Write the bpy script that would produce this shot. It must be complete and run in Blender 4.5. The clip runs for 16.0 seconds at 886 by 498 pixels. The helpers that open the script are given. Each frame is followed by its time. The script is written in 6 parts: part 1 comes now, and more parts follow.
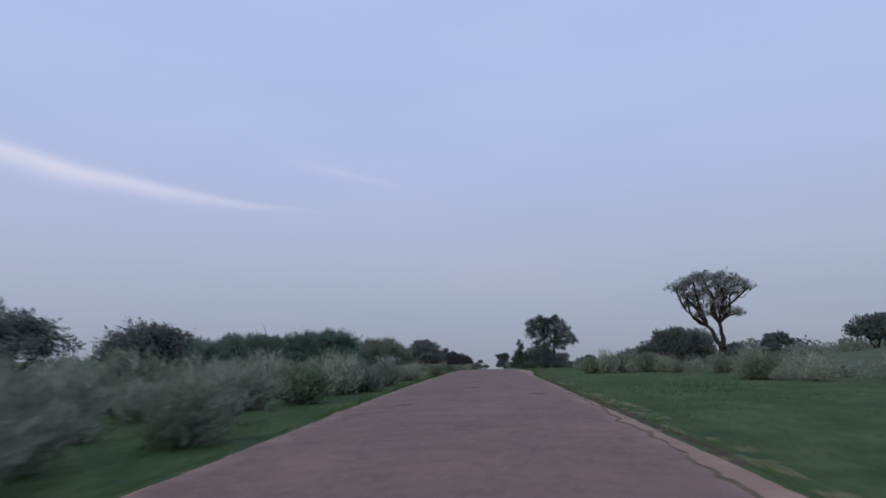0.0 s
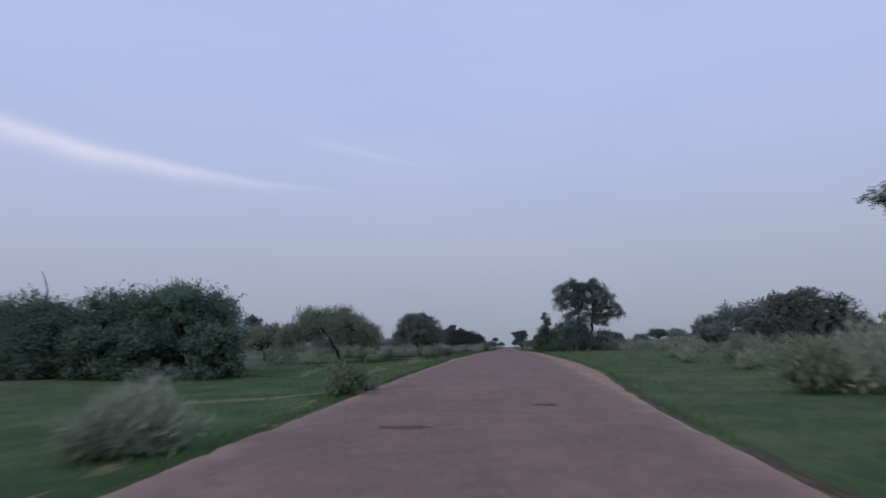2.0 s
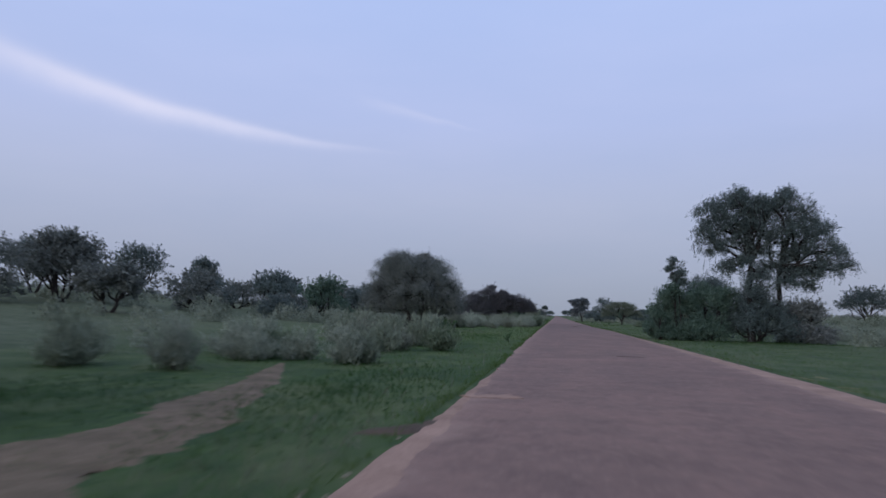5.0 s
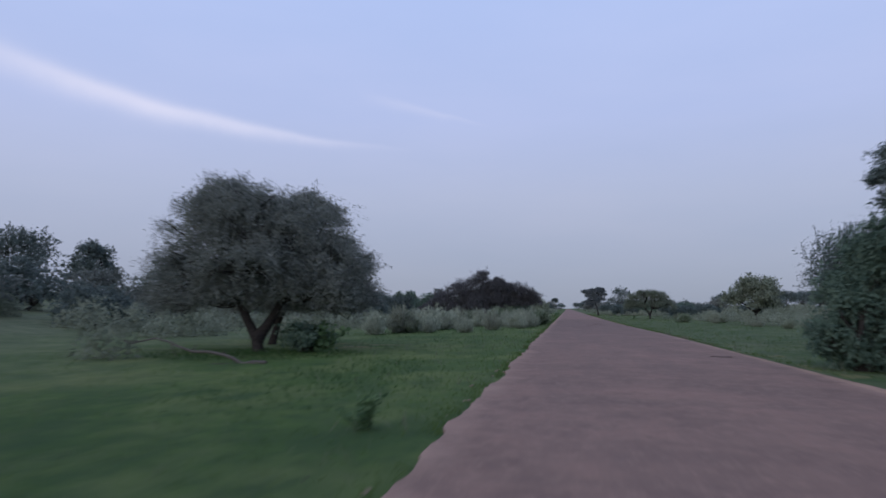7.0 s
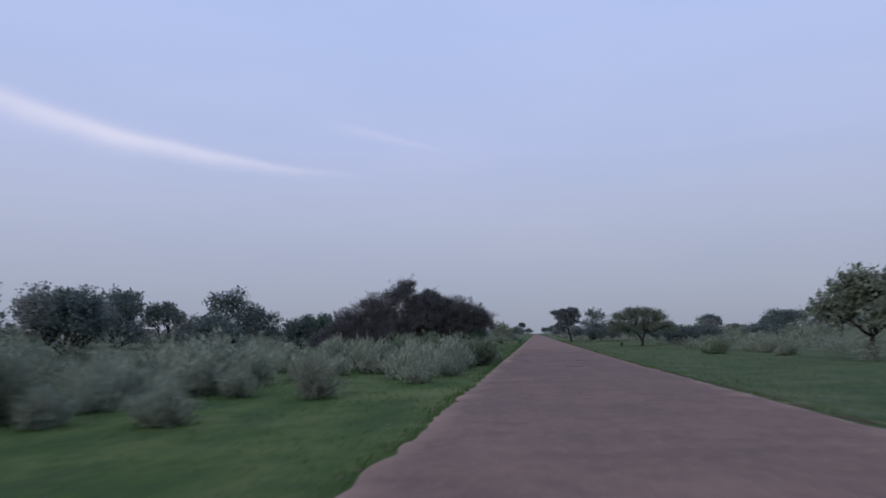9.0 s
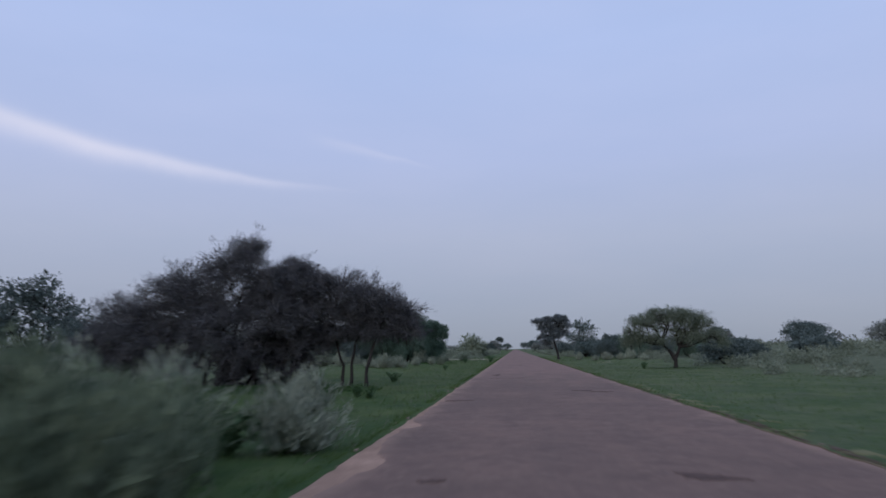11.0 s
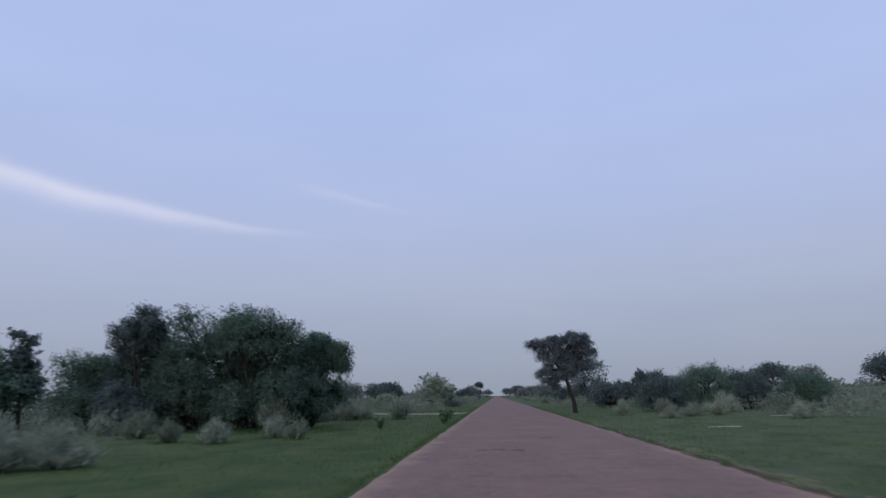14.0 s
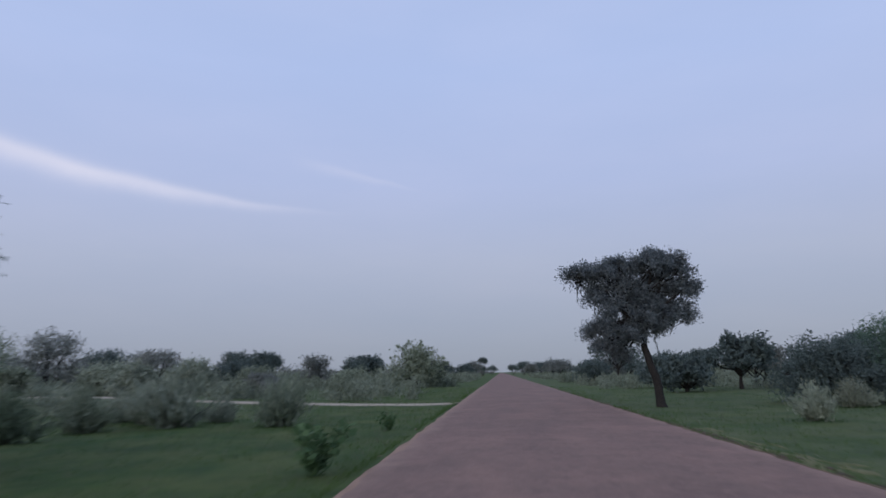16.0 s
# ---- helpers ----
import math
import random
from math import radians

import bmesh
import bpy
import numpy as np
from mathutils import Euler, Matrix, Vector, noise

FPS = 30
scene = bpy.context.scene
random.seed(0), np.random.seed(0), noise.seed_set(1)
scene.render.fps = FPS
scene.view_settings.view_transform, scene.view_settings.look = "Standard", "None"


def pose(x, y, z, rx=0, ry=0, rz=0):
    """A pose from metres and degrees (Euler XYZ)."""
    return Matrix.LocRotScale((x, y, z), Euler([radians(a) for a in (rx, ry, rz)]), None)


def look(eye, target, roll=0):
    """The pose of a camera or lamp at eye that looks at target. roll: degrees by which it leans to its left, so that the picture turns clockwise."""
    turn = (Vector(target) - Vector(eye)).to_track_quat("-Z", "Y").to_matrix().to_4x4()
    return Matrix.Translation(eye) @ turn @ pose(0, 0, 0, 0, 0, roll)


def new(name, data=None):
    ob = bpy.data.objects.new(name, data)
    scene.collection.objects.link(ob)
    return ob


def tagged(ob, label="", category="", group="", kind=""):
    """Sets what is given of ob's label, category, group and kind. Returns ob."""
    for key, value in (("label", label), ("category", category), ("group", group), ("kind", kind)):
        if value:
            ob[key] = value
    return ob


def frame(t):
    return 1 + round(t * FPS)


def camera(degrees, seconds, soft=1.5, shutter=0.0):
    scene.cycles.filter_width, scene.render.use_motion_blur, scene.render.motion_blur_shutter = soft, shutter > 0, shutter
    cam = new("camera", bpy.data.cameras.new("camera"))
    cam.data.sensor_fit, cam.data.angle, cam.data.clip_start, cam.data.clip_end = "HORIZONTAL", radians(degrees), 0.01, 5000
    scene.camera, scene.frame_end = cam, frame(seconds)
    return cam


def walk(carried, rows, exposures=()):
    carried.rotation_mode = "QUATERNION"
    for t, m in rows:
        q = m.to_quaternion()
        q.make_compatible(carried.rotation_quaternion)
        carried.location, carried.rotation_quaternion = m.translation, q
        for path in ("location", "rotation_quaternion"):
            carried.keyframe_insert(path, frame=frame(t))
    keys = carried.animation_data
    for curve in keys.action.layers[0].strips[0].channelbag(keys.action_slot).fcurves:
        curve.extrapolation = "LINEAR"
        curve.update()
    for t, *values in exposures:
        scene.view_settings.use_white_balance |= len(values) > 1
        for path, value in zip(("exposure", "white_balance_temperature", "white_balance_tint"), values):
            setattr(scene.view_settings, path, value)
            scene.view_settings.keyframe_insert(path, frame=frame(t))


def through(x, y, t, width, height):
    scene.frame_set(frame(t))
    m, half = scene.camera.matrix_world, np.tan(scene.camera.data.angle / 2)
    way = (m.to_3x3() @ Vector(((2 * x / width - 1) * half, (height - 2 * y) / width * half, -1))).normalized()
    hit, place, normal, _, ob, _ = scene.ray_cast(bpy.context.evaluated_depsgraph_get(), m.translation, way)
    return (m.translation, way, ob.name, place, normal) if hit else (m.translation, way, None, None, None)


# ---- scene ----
# Dusk drive along a straight, worn road through green semi-desert scrub.
# The road runs along +y with its middle at x = 0; all in metres.

# ---- camera ----
cam = camera(66.39, 16.0, soft=1.5, shutter=0.45)
# seconds, x, y, z, yaw, pitch, lean to the right
ROWS = [
    (0, 0.580, -0.000, 0.102, 3.93, 10.20, 1.37),
    (0.1, 0.592, 1.498, 0.139, 3.73, 9.76, 1.28),
    (0.2, 0.604, 2.996, 0.176, 3.72, 9.33, 1.20),
    (0.3, 0.616, 4.495, 0.212, 3.84, 9.36, 1.11),
    (0.4, 0.628, 5.993, 0.249, 4.05, 9.76, 1.03),
    (0.5, 0.640, 7.491, 0.286, 3.63, 10.35, 0.94),
    (0.6, 0.643, 8.993, 0.318, 3.72, 9.81, 1.13),
    (0.7, 0.646, 10.495, 0.351, 4.13, 9.59, 1.32),
    (0.8, 0.650, 11.998, 0.383, 3.99, 10.03, 1.52),
    (0.9, 0.653, 13.500, 0.416, 4.17, 9.34, 1.71),
    (1, 0.656, 15.002, 0.448, 4.31, 9.50, 1.90),
    (1.1, 0.652, 16.519, 0.493, 4.98, 9.59, 1.85),
    (1.2, 0.647, 18.035, 0.538, 5.01, 10.01, 1.79),
    (1.3, 0.643, 19.552, 0.584, 4.72, 10.15, 1.74),
    (1.4, 0.638, 21.068, 0.629, 4.93, 8.53, 1.68),
    (1.5, 0.634, 22.585, 0.674, 5.14, 8.11, 1.63),
    (1.6, 0.619, 24.114, 0.700, 5.22, 8.58, 1.58),
    (1.7, 0.605, 25.643, 0.726, 5.21, 9.19, 1.53),
    (1.8, 0.590, 27.171, 0.752, 4.56, 10.03, 1.49),
    (1.9, 0.576, 28.700, 0.778, 5.05, 8.32, 1.44),
    (2, 0.561, 30.229, 0.804, 5.31, 8.37, 1.39),
    (2.1, 0.535, 31.767, 0.828, 5.62, 8.18, 1.35),
    (2.2, 0.509, 33.305, 0.852, 5.38, 8.26, 1.31),
    (2.3, 0.484, 34.844, 0.877, 4.96, 7.51, 1.28),
    (2.4, 0.458, 36.382, 0.901, 5.00, 7.46, 1.24),
    (2.5, 0.432, 37.920, 0.925, 5.49, 8.10, 1.20),
    (2.6, 0.379, 39.429, 0.966, 5.27, 7.77, 1.17),
    (2.7, 0.326, 40.938, 1.007, 5.81, 7.62, 1.15),
    (2.8, 0.273, 42.447, 1.047, 6.36, 7.33, 1.12),
    (2.9, 0.220, 43.956, 1.088, 6.05, 8.12, 1.10),
    (3, 0.167, 45.465, 1.129, 5.96, 8.53, 1.07),
    (3.1, 0.087, 46.945, 1.142, 6.75, 8.25, 0.79),
    (3.2, 0.008, 48.425, 1.155, 7.30, 8.06, 0.51),
    (3.3, -0.072, 49.905, 1.168, 7.63, 8.20, 0.22),
    (3.4, -0.151, 51.385, 1.181, 8.42, 7.60, -0.06),
    (3.5, -0.231, 52.865, 1.194, 8.52, 8.06, -0.34),
    (3.6, -0.331, 54.323, 1.217, 9.31, 8.08, -0.26),
    (3.7, -0.431, 55.781, 1.240, 9.83, 7.12, -0.18),
    (3.8, -0.530, 57.238, 1.264, 9.43, 7.37, -0.11),
    (3.9, -0.630, 58.696, 1.287, 9.72, 6.97, -0.03),
    (4, -0.730, 60.154, 1.310, 9.74, 8.61, 0.05),
    (4.1, -0.828, 61.598, 1.329, 9.73, 8.32, -0.03),
    (4.2, -0.926, 63.043, 1.348, 9.72, 7.37, -0.11),
    (4.3, -1.024, 64.487, 1.368, 9.71, 5.83, -0.19),
    (4.4, -1.122, 65.932, 1.387, 9.70, 7.36, -0.27),
    (4.5, -1.220, 67.376, 1.406, 9.69, 6.64, -0.35),
    (4.6, -1.301, 68.789, 1.404, 9.67, 6.56, -0.56),
    (4.7, -1.383, 70.202, 1.401, 9.64, 3.21, -0.76),
    (4.8, -1.464, 71.615, 1.398, 9.62, 4.13, -0.97),
    (4.9, -1.546, 73.028, 1.395, 9.59, 5.38, -1.17),
    (5, -1.628, 74.441, 1.392, 9.57, 5.39, -1.38),
    (5.1, -1.633, 75.712, 1.395, 9.57, 3.67, -1.38),
    (5.2, -1.639, 76.982, 1.398, 9.57, 5.63, -1.38),
    (7.3, -1.753, 103.659, 1.459, 10.28, 4.95, -0.03),
    (7.4, -1.758, 104.930, 1.462, 8.94, 5.96, -0.03),
    (7.5, -1.764, 106.200, 1.465, 10.56, 6.39, -0.03),
    (7.6, -1.737, 107.558, 1.469, 9.57, 7.13, 0.10),
    (7.8, -1.682, 110.275, 1.475, 7.73, 8.14, 0.36),
    (8, -1.627, 112.991, 1.482, 8.95, 7.76, 0.62),
    (8.1, -1.605, 114.387, 1.480, 8.23, 6.85, 0.62),
    (8.2, -1.582, 115.782, 1.479, 7.28, 7.80, 0.62),
    (10.3, -1.105, 145.089, 1.442, 8.28, 6.01, 1.23),
    (10.4, -1.082, 146.484, 1.440, 7.52, 7.73, 1.23),
    (10.5, -1.059, 147.880, 1.439, 7.42, 7.06, 1.23),
    (10.6, -1.053, 149.357, 1.426, 6.35, 8.68, 1.09),
    (10.7, -1.046, 150.835, 1.413, 6.34, 8.67, 0.96),
    (10.8, -1.040, 152.312, 1.400, 5.17, 9.43, 0.82),
    (10.9, -1.034, 153.789, 1.387, 5.92, 8.27, 0.68),
    (11, -1.027, 155.267, 1.374, 5.90, 8.45, 0.54),
    (11.1, -1.018, 156.729, 1.368, 6.01, 8.05, 0.44),
    (11.2, -1.008, 158.192, 1.363, 6.31, 7.26, 0.35),
    (11.3, -0.999, 159.654, 1.358, 5.46, 8.10, 0.25),
    (11.4, -0.989, 161.117, 1.353, 5.95, 5.88, 0.15),
    (11.5, -0.980, 162.579, 1.347, 4.67, 4.66, 0.05),
    (11.6, -0.976, 163.991, 1.343, 4.85, 4.70, 0.55),
    (11.7, -0.973, 165.403, 1.339, 2.83, 5.31, 1.05),
    (11.8, -0.969, 166.814, 1.335, 2.20, 6.36, 1.54),
    (11.9, -0.965, 168.226, 1.331, 1.57, 6.39, 2.04),
    (12, -0.962, 169.638, 1.327, 1.61, 7.01, 2.53),
    (12.1, -0.959, 171.000, 1.330, 4.87, 5.28, 2.05),
    (12.2, -0.957, 172.362, 1.332, 9.47, 3.21, 1.58),
    (12.3, -0.954, 173.723, 1.335, 7.95, 1.96, 1.10),
    (12.4, -0.952, 175.085, 1.338, 8.10, 2.91, 0.62),
    (12.5, -0.950, 176.447, 1.341, 8.35, 4.34, 0.14),
    (12.6, -0.952, 177.770, 1.339, 7.70, 4.42, -0.21),
    (12.7, -0.953, 179.093, 1.337, 6.05, 5.18, -0.56),
    (12.8, -0.955, 180.416, 1.335, 6.88, 6.65, -0.91),
    (12.9, -0.957, 181.739, 1.333, 6.18, 9.36, -1.25),
    (13, -0.959, 183.062, 1.331, 7.26, 10.97, -1.60),
    (13.1, -0.968, 184.419, 1.333, 5.28, 12.92, -1.31),
    (13.2, -0.977, 185.775, 1.336, 6.22, 13.54, -1.02),
    (13.3, -0.986, 187.132, 1.338, 6.58, 14.35, -0.72),
    (13.4, -0.995, 188.488, 1.340, 6.76, 14.63, -0.43),
    (13.5, -1.004, 189.845, 1.343, 5.74, 14.29, -0.14),
    (13.6, -1.017, 191.199, 1.334, 4.51, 14.68, 0.10),
    (13.7, -1.030, 192.553, 1.325, 3.88, 12.24, 0.33),
    (13.8, -1.042, 193.906, 1.316, 4.15, 11.29, 0.57),
    (13.9, -1.055, 195.260, 1.307, 4.51, 11.08, 0.80),
    (14, -1.068, 196.614, 1.298, 4.15, 12.31, 1.04),
    (14.1, -1.079, 197.963, 1.302, 4.28, 11.53, 0.83),
    (14.2, -1.091, 199.312, 1.305, 4.14, 10.98, 0.62),
    (14.3, -1.102, 200.660, 1.309, 4.68, 10.10, 0.41),
    (14.4, -1.114, 202.009, 1.312, 4.77, 10.81, 0.20),
    (14.5, -1.125, 203.358, 1.316, 4.81, 10.26, -0.01),
    (14.6, -1.133, 204.682, 1.319, 5.05, 9.83, 0.08),
    (14.7, -1.140, 206.005, 1.321, 5.24, 9.58, 0.17),
    (14.8, -1.148, 207.329, 1.324, 5.39, 8.59, 0.27),
    (14.9, -1.155, 208.652, 1.326, 5.26, 9.50, 0.36),
    (15, -1.163, 209.976, 1.329, 5.09, 9.49, 0.45),
    (15.1, -1.165, 211.269, 1.326, 4.91, 10.28, 0.31),
    (15.2, -1.168, 212.561, 1.323, 5.01, 10.04, 0.16),
    (15.3, -1.170, 213.854, 1.319, 5.01, 9.89, 0.02),
    (15.4, -1.173, 215.146, 1.316, 4.92, 9.98, -0.13),
    (15.5, -1.175, 216.439, 1.313, 5.11, 10.16, -0.27),
    (15.6, -1.175, 217.716, 1.312, 4.89, 9.93, -0.05),
    (15.7, -1.174, 218.994, 1.310, 4.66, 9.32, 0.17),
    (15.8, -1.174, 220.271, 1.309, 4.57, 10.11, 0.38),
    (15.9, -1.173, 221.549, 1.307, 5.03, 10.10, 0.60),
    (16, -1.173, 222.826, 1.306, 4.67, 10.38, 0.82),
]


def drive_pose(x, y, z, yaw, pitch, lean):
    return pose(x, y, z, 0, 0, yaw) @ pose(0, 0, 0, 90 + pitch, 0, 0) @ pose(0, 0, 0, 0, 0, -lean)


# seconds, stops, kelvin, tint: the dashboard camera's own exposure and white balance
LIGHT = [(0, -0.02, 6650, 10), (1, -0.03, 6650, 10), (2, 0.01, 6650, 11), (3, 0.05, 6520, 12), (4, 0.05, 6480, 10), (4.5, 0.0, 6450, 9), (5, 0.08, 6450, 12), (7.5, 0.09, 6530, 12), (8, 0.04, 6580, 11.5), (10.5, 0.05, 6650, 12.5), (11, 0.02, 6570, 10),
         (11.5, 0.09, 6700, 14.5), (12, 0.16, 6650, 17), (12.4, 0.24, 6750, 18.5), (12.6, 0.24, 6800, 18.5), (13, 0.08, 6850, 17), (13.5, -0.1, 6530, 8), (14, 0.0, 6530, 10), (14.5, 0.05, 6600, 12), (15, 0.05, 6850, 15), (15.5, 0.05, 6800, 11.5), (16, 0.02, 6650, 9.5)]
walk(cam, [(r[0], drive_pose(*r[1:])) for r in ROWS], exposures=LIGHT)

# ---- world and light ----
world = bpy.data.worlds.new("dusk_sky")
scene.world = world
world.use_nodes = True
wn, wl = world.node_tree.nodes, world.node_tree.links
wn.clear()


def wnode(kind, **inputs):
    n = wn.new(kind)
    for k, v in inputs.items():
        n.inputs[k.replace("_", " ")].default_value = v
    return n


def wmath(op, a, b=None, c=None):
    n = wn.new("ShaderNodeMath")
    n.operation = op
    for i, v in enumerate((a, b, c)):
        if v is None:
            continue
        if isinstance(v, (int, float)):
            n.inputs[i].default_value = v
        else:
            wl.new(v, n.inputs[i])
    return n.outputs[0]


w_out = wn.new("ShaderNodeOutputWorld")
w_bg = wn.new("ShaderNodeBackground")
w_bg.inputs["Strength"].default_value = 1.0
w_coord = wn.new("ShaderNodeTexCoord")
w_sep = wn.new("ShaderNodeSeparateXYZ")
wl.new(w_coord.outputs["Generated"], w_sep.inputs[0])
dx, dy, dz = w_sep.outputs
# hazy dusk gradient over the elevation
w_ramp = wn.new("ShaderNodeValToRGB")
wl.new(wmath("MULTIPLY_ADD", dz, 1.0, 0.0), w_ramp.inputs[0])
stops = [(0.0, (0.280, 0.322, 0.408)), (0.06, (0.326, 0.374, 0.492)), (0.16, (0.394, 0.451, 0.614)), (0.27, (0.415, 0.495, 0.745)),
         (0.42, (0.42, 0.525, 0.82)), (1.0, (0.40, 0.50, 0.78))]
el = w_ramp.color_ramp.elements
while len(el) < len(stops):
    el.new(0.5)
for e, (p, c) in zip(el, stops):
    e.position, e.color = p, (*c, 1)
# a real sky under it, for the light's slight turn of colour round the horizon
w_sky = wn.new("ShaderNodeTexSky")
w_sky.sky_type, w_sky.sun_disc = "NISHITA", False
w_sky.sun_elevation, w_sky.sun_rotation = radians(19), radians(210)
w_mix = wn.new("ShaderNodeMix")
w_mix.data_type, w_mix.blend_type = "RGBA", "ADD"
w_mix.inputs["Factor"].default_value = 0.003
wl.new(w_ramp.outputs[0], w_mix.inputs["A"])
wl.new(w_sky.outputs[0], w_mix.inputs["B"])
# high cirrus: a long bent streak and thin wisps, laid out over bearing and elevation in degrees
az = wmath("MULTIPLY", wmath("ARCTAN2", dx, dy), 57.2958)
ele = wmath("MULTIPLY", wmath("ARCSINE", dz), 57.2958)
w_noise = wnode("ShaderNodeTexNoise", Scale=9.0, Detail=5.0, Roughness=0.6)
wl.new(w_coord.outputs["Generated"], w_noise.inputs["Vector"])
wob = wmath("MULTIPLY_ADD", w_noise.outputs[0], 1.6, -0.8)


def streak(a0, a1, e0, slope, bend, wide, power):
    """A cloud streak between two bearings, its height a curve over the bearing."""
    u = wmath("SUBTRACT", az, a0)
    mid_e = wmath("ADD", wmath("MULTIPLY_ADD", u, slope, e0), wmath("MULTIPLY", wmath("MULTIPLY", u, u), bend))
    off = wmath("SUBTRACT", wmath("ADD", ele, wmath("MULTIPLY", wob, 0.5)), mid_e)
    s = wmath("DIVIDE", u, a1 - a0)
    width = wmath("MAXIMUM", wmath("MULTIPLY_ADD", s, -wide * 0.95, wide), 0.13)
    r = wmath("DIVIDE", off, width)
    # sharp above, trailing off below
    soft_r = wmath("MULTIPLY", r, wmath("MULTIPLY_ADD", wmath("GREATER_THAN", r, 0.0), 0.5, 0.75))
    g = wmath("EXPONENT", wmath("MULTIPLY", wmath("MULTIPLY", soft_r, soft_r), -1.0))
    n = wn.new("ShaderNodeMapRange")
    n.interpolation_type = "SMOOTHSTEP"
    wl.new(s, n.inputs[0])
    n.inputs[1].default_value, n.inputs[2].default_value, n.inputs[3].default_value, n.inputs[4].default_value = 0.3, 0.95, 1.0, 0.0
    m = wn.new("ShaderNodeMapRange")
    m.interpolation_type = "SMOOTHSTEP"
    wl.new(s, m.inputs[0])
    m.inputs[1].default_value, m.inputs[2].default_value, m.inputs[3].default_value, m.inputs[4].default_value = -0.5, 0.1, 0.0, 1.0
    tex = wmath("MULTIPLY_ADD", w_noise.outputs[0], 0.7, 0.65)
    return wmath("MULTIPLY", wmath("MULTIPLY", wmath("MULTIPLY", g, power), tex), wmath("MULTIPLY", n.outputs[0], m.outputs[0]))


cloud = wmath("ADD", streak(-40.0, -10.0, 16.75, -0.205, 0.0028, 0.88, 0.74), streak(-14.0, -5.0, 16.95, -0.22, 0.0, 0.4, 0.2))
# broad pale veil low on the left
veil = wmath("MULTIPLY", wmath("EXPONENT", wmath("MULTIPLY", wmath("POWER", wmath("DIVIDE", wmath("SUBTRACT", ele, 13.0), 6.0), 2.0), -1.0)),
             wmath("EXPONENT", wmath("MULTIPLY", wmath("POWER", wmath("DIVIDE", wmath("ADD", az, 42.0), 24.0), 2.0), -1.0)))
w_cloud = wn.new("ShaderNodeMix")
w_cloud.data_type = "RGBA"
wl.new(wmath("MINIMUM", wmath("MULTIPLY_ADD", veil, 0.05, cloud), 0.9), w_cloud.inputs["Factor"])
wl.new(w_mix.outputs["Result"], w_cloud.inputs["A"])
w_cloud.inputs["B"].default_value = (0.67, 0.69, 0.86, 1)
# faint uneven haze
h_map = wn.new("ShaderNodeMapping")
h_map.inputs["Scale"].default_value = (1.0, 1.0, 3.5)
wl.new(w_coord.outputs["Generated"], h_map.inputs[0])
h_noise = wnode("ShaderNodeTexNoise", Scale=3.2, Detail=4.0, Roughness=0.55)
wl.new(h_map.outputs[0], h_noise.inputs["Vector"])
h_ramp = wn.new("ShaderNodeValToRGB")
wl.new(h_noise.outputs[0], h_ramp.inputs[0])
h_ramp.color_ramp.elements[0].position, h_ramp.color_ramp.elements[0].color = 0.3, (0.97, 0.98, 0.99, 1)
h_ramp.color_ramp.elements[1].position, h_ramp.color_ramp.elements[1].color = 0.7, (1.03, 1.015, 1.01, 1)
h_mix = wn.new("ShaderNodeMix")
h_mix.data_type, h_mix.blend_type = "RGBA", "MULTIPLY"
h_mix.inputs["Factor"].default_value = 1.0
wl.new(w_cloud.outputs["Result"], h_mix.inputs["A"])
wl.new(h_ramp.outputs[0], h_mix.inputs["B"])
wl.new(h_mix.outputs["Result"], w_bg.inputs["Color"])
wl.new(w_bg.outputs[0], w_out.inputs[0])

# the glow after sunset, low behind the drive and spread by haze
sun = new("sun", bpy.data.lights.new("sun", "SUN"))
sun.data.energy, sun.data.angle, sun.data.color = 1.0, radians(50), (1.0, 0.96, 0.95)
sun.matrix_world = look((-35, -60, 24), (0, 0, 0))

# ---- materials ----


def material(name, rough=0.9):
    m = bpy.data.materials.new(name)
    m.use_nodes = True
    b = m.node_tree.nodes["Principled BSDF"]
    b.inputs["Roughness"].default_value = rough
    b.inputs["Specular IOR Level"].default_value = 0.15
    return m, m.node_tree.nodes, m.node_tree.links, b


def ramp_of(nodes, links, value, colours):
    r = nodes.new("ShaderNodeValToRGB")
    els = r.color_ramp.elements
    while len(els) < len(colours):
        els.new(0.5)
    for e, (p, c) in zip(els, colours):
        e.position, e.color = p, (*c, 1)
    links.new(value, r.inputs[0])
    return r.outputs[0]


def noise_of(nodes, links, vec, scale, detail=4.0, rough=0.6):
    n = nodes.new("ShaderNodeTexNoise")
    n.inputs["Scale"].default_value, n.inputs["Detail"].default_value, n.inputs["Roughness"].default_value = scale, detail, rough
    links.new(vec, n.inputs["Vector"])
    return n.outputs[0]


def mix_of(nodes, links, fac, a, b, blend="MIX"):
    n = nodes.new("ShaderNodeMix")
    n.data_type, n.blend_type = "RGBA", blend
    for sock, v in ((n.inputs["Factor"], fac), (n.inputs["A"], a), (n.inputs["B"], b)):
        if isinstance(v, (int, float)):
            sock.default_value = v
        elif isinstance(v, tuple):
            sock.default_value = (*v, 1)
        else:
            links.new(v, sock)
    return n.outputs["Result"]


def bump_of(nodes, links, bsdf, height, strength, distance):
    n = nodes.new("ShaderNodeBump")
    n.inputs["Strength"].default_value, n.inputs["Distance"].default_value = strength, distance
    links.new(height, n.inputs["Height"])
    links.new(n.outputs[0], bsdf.inputs["Normal"])


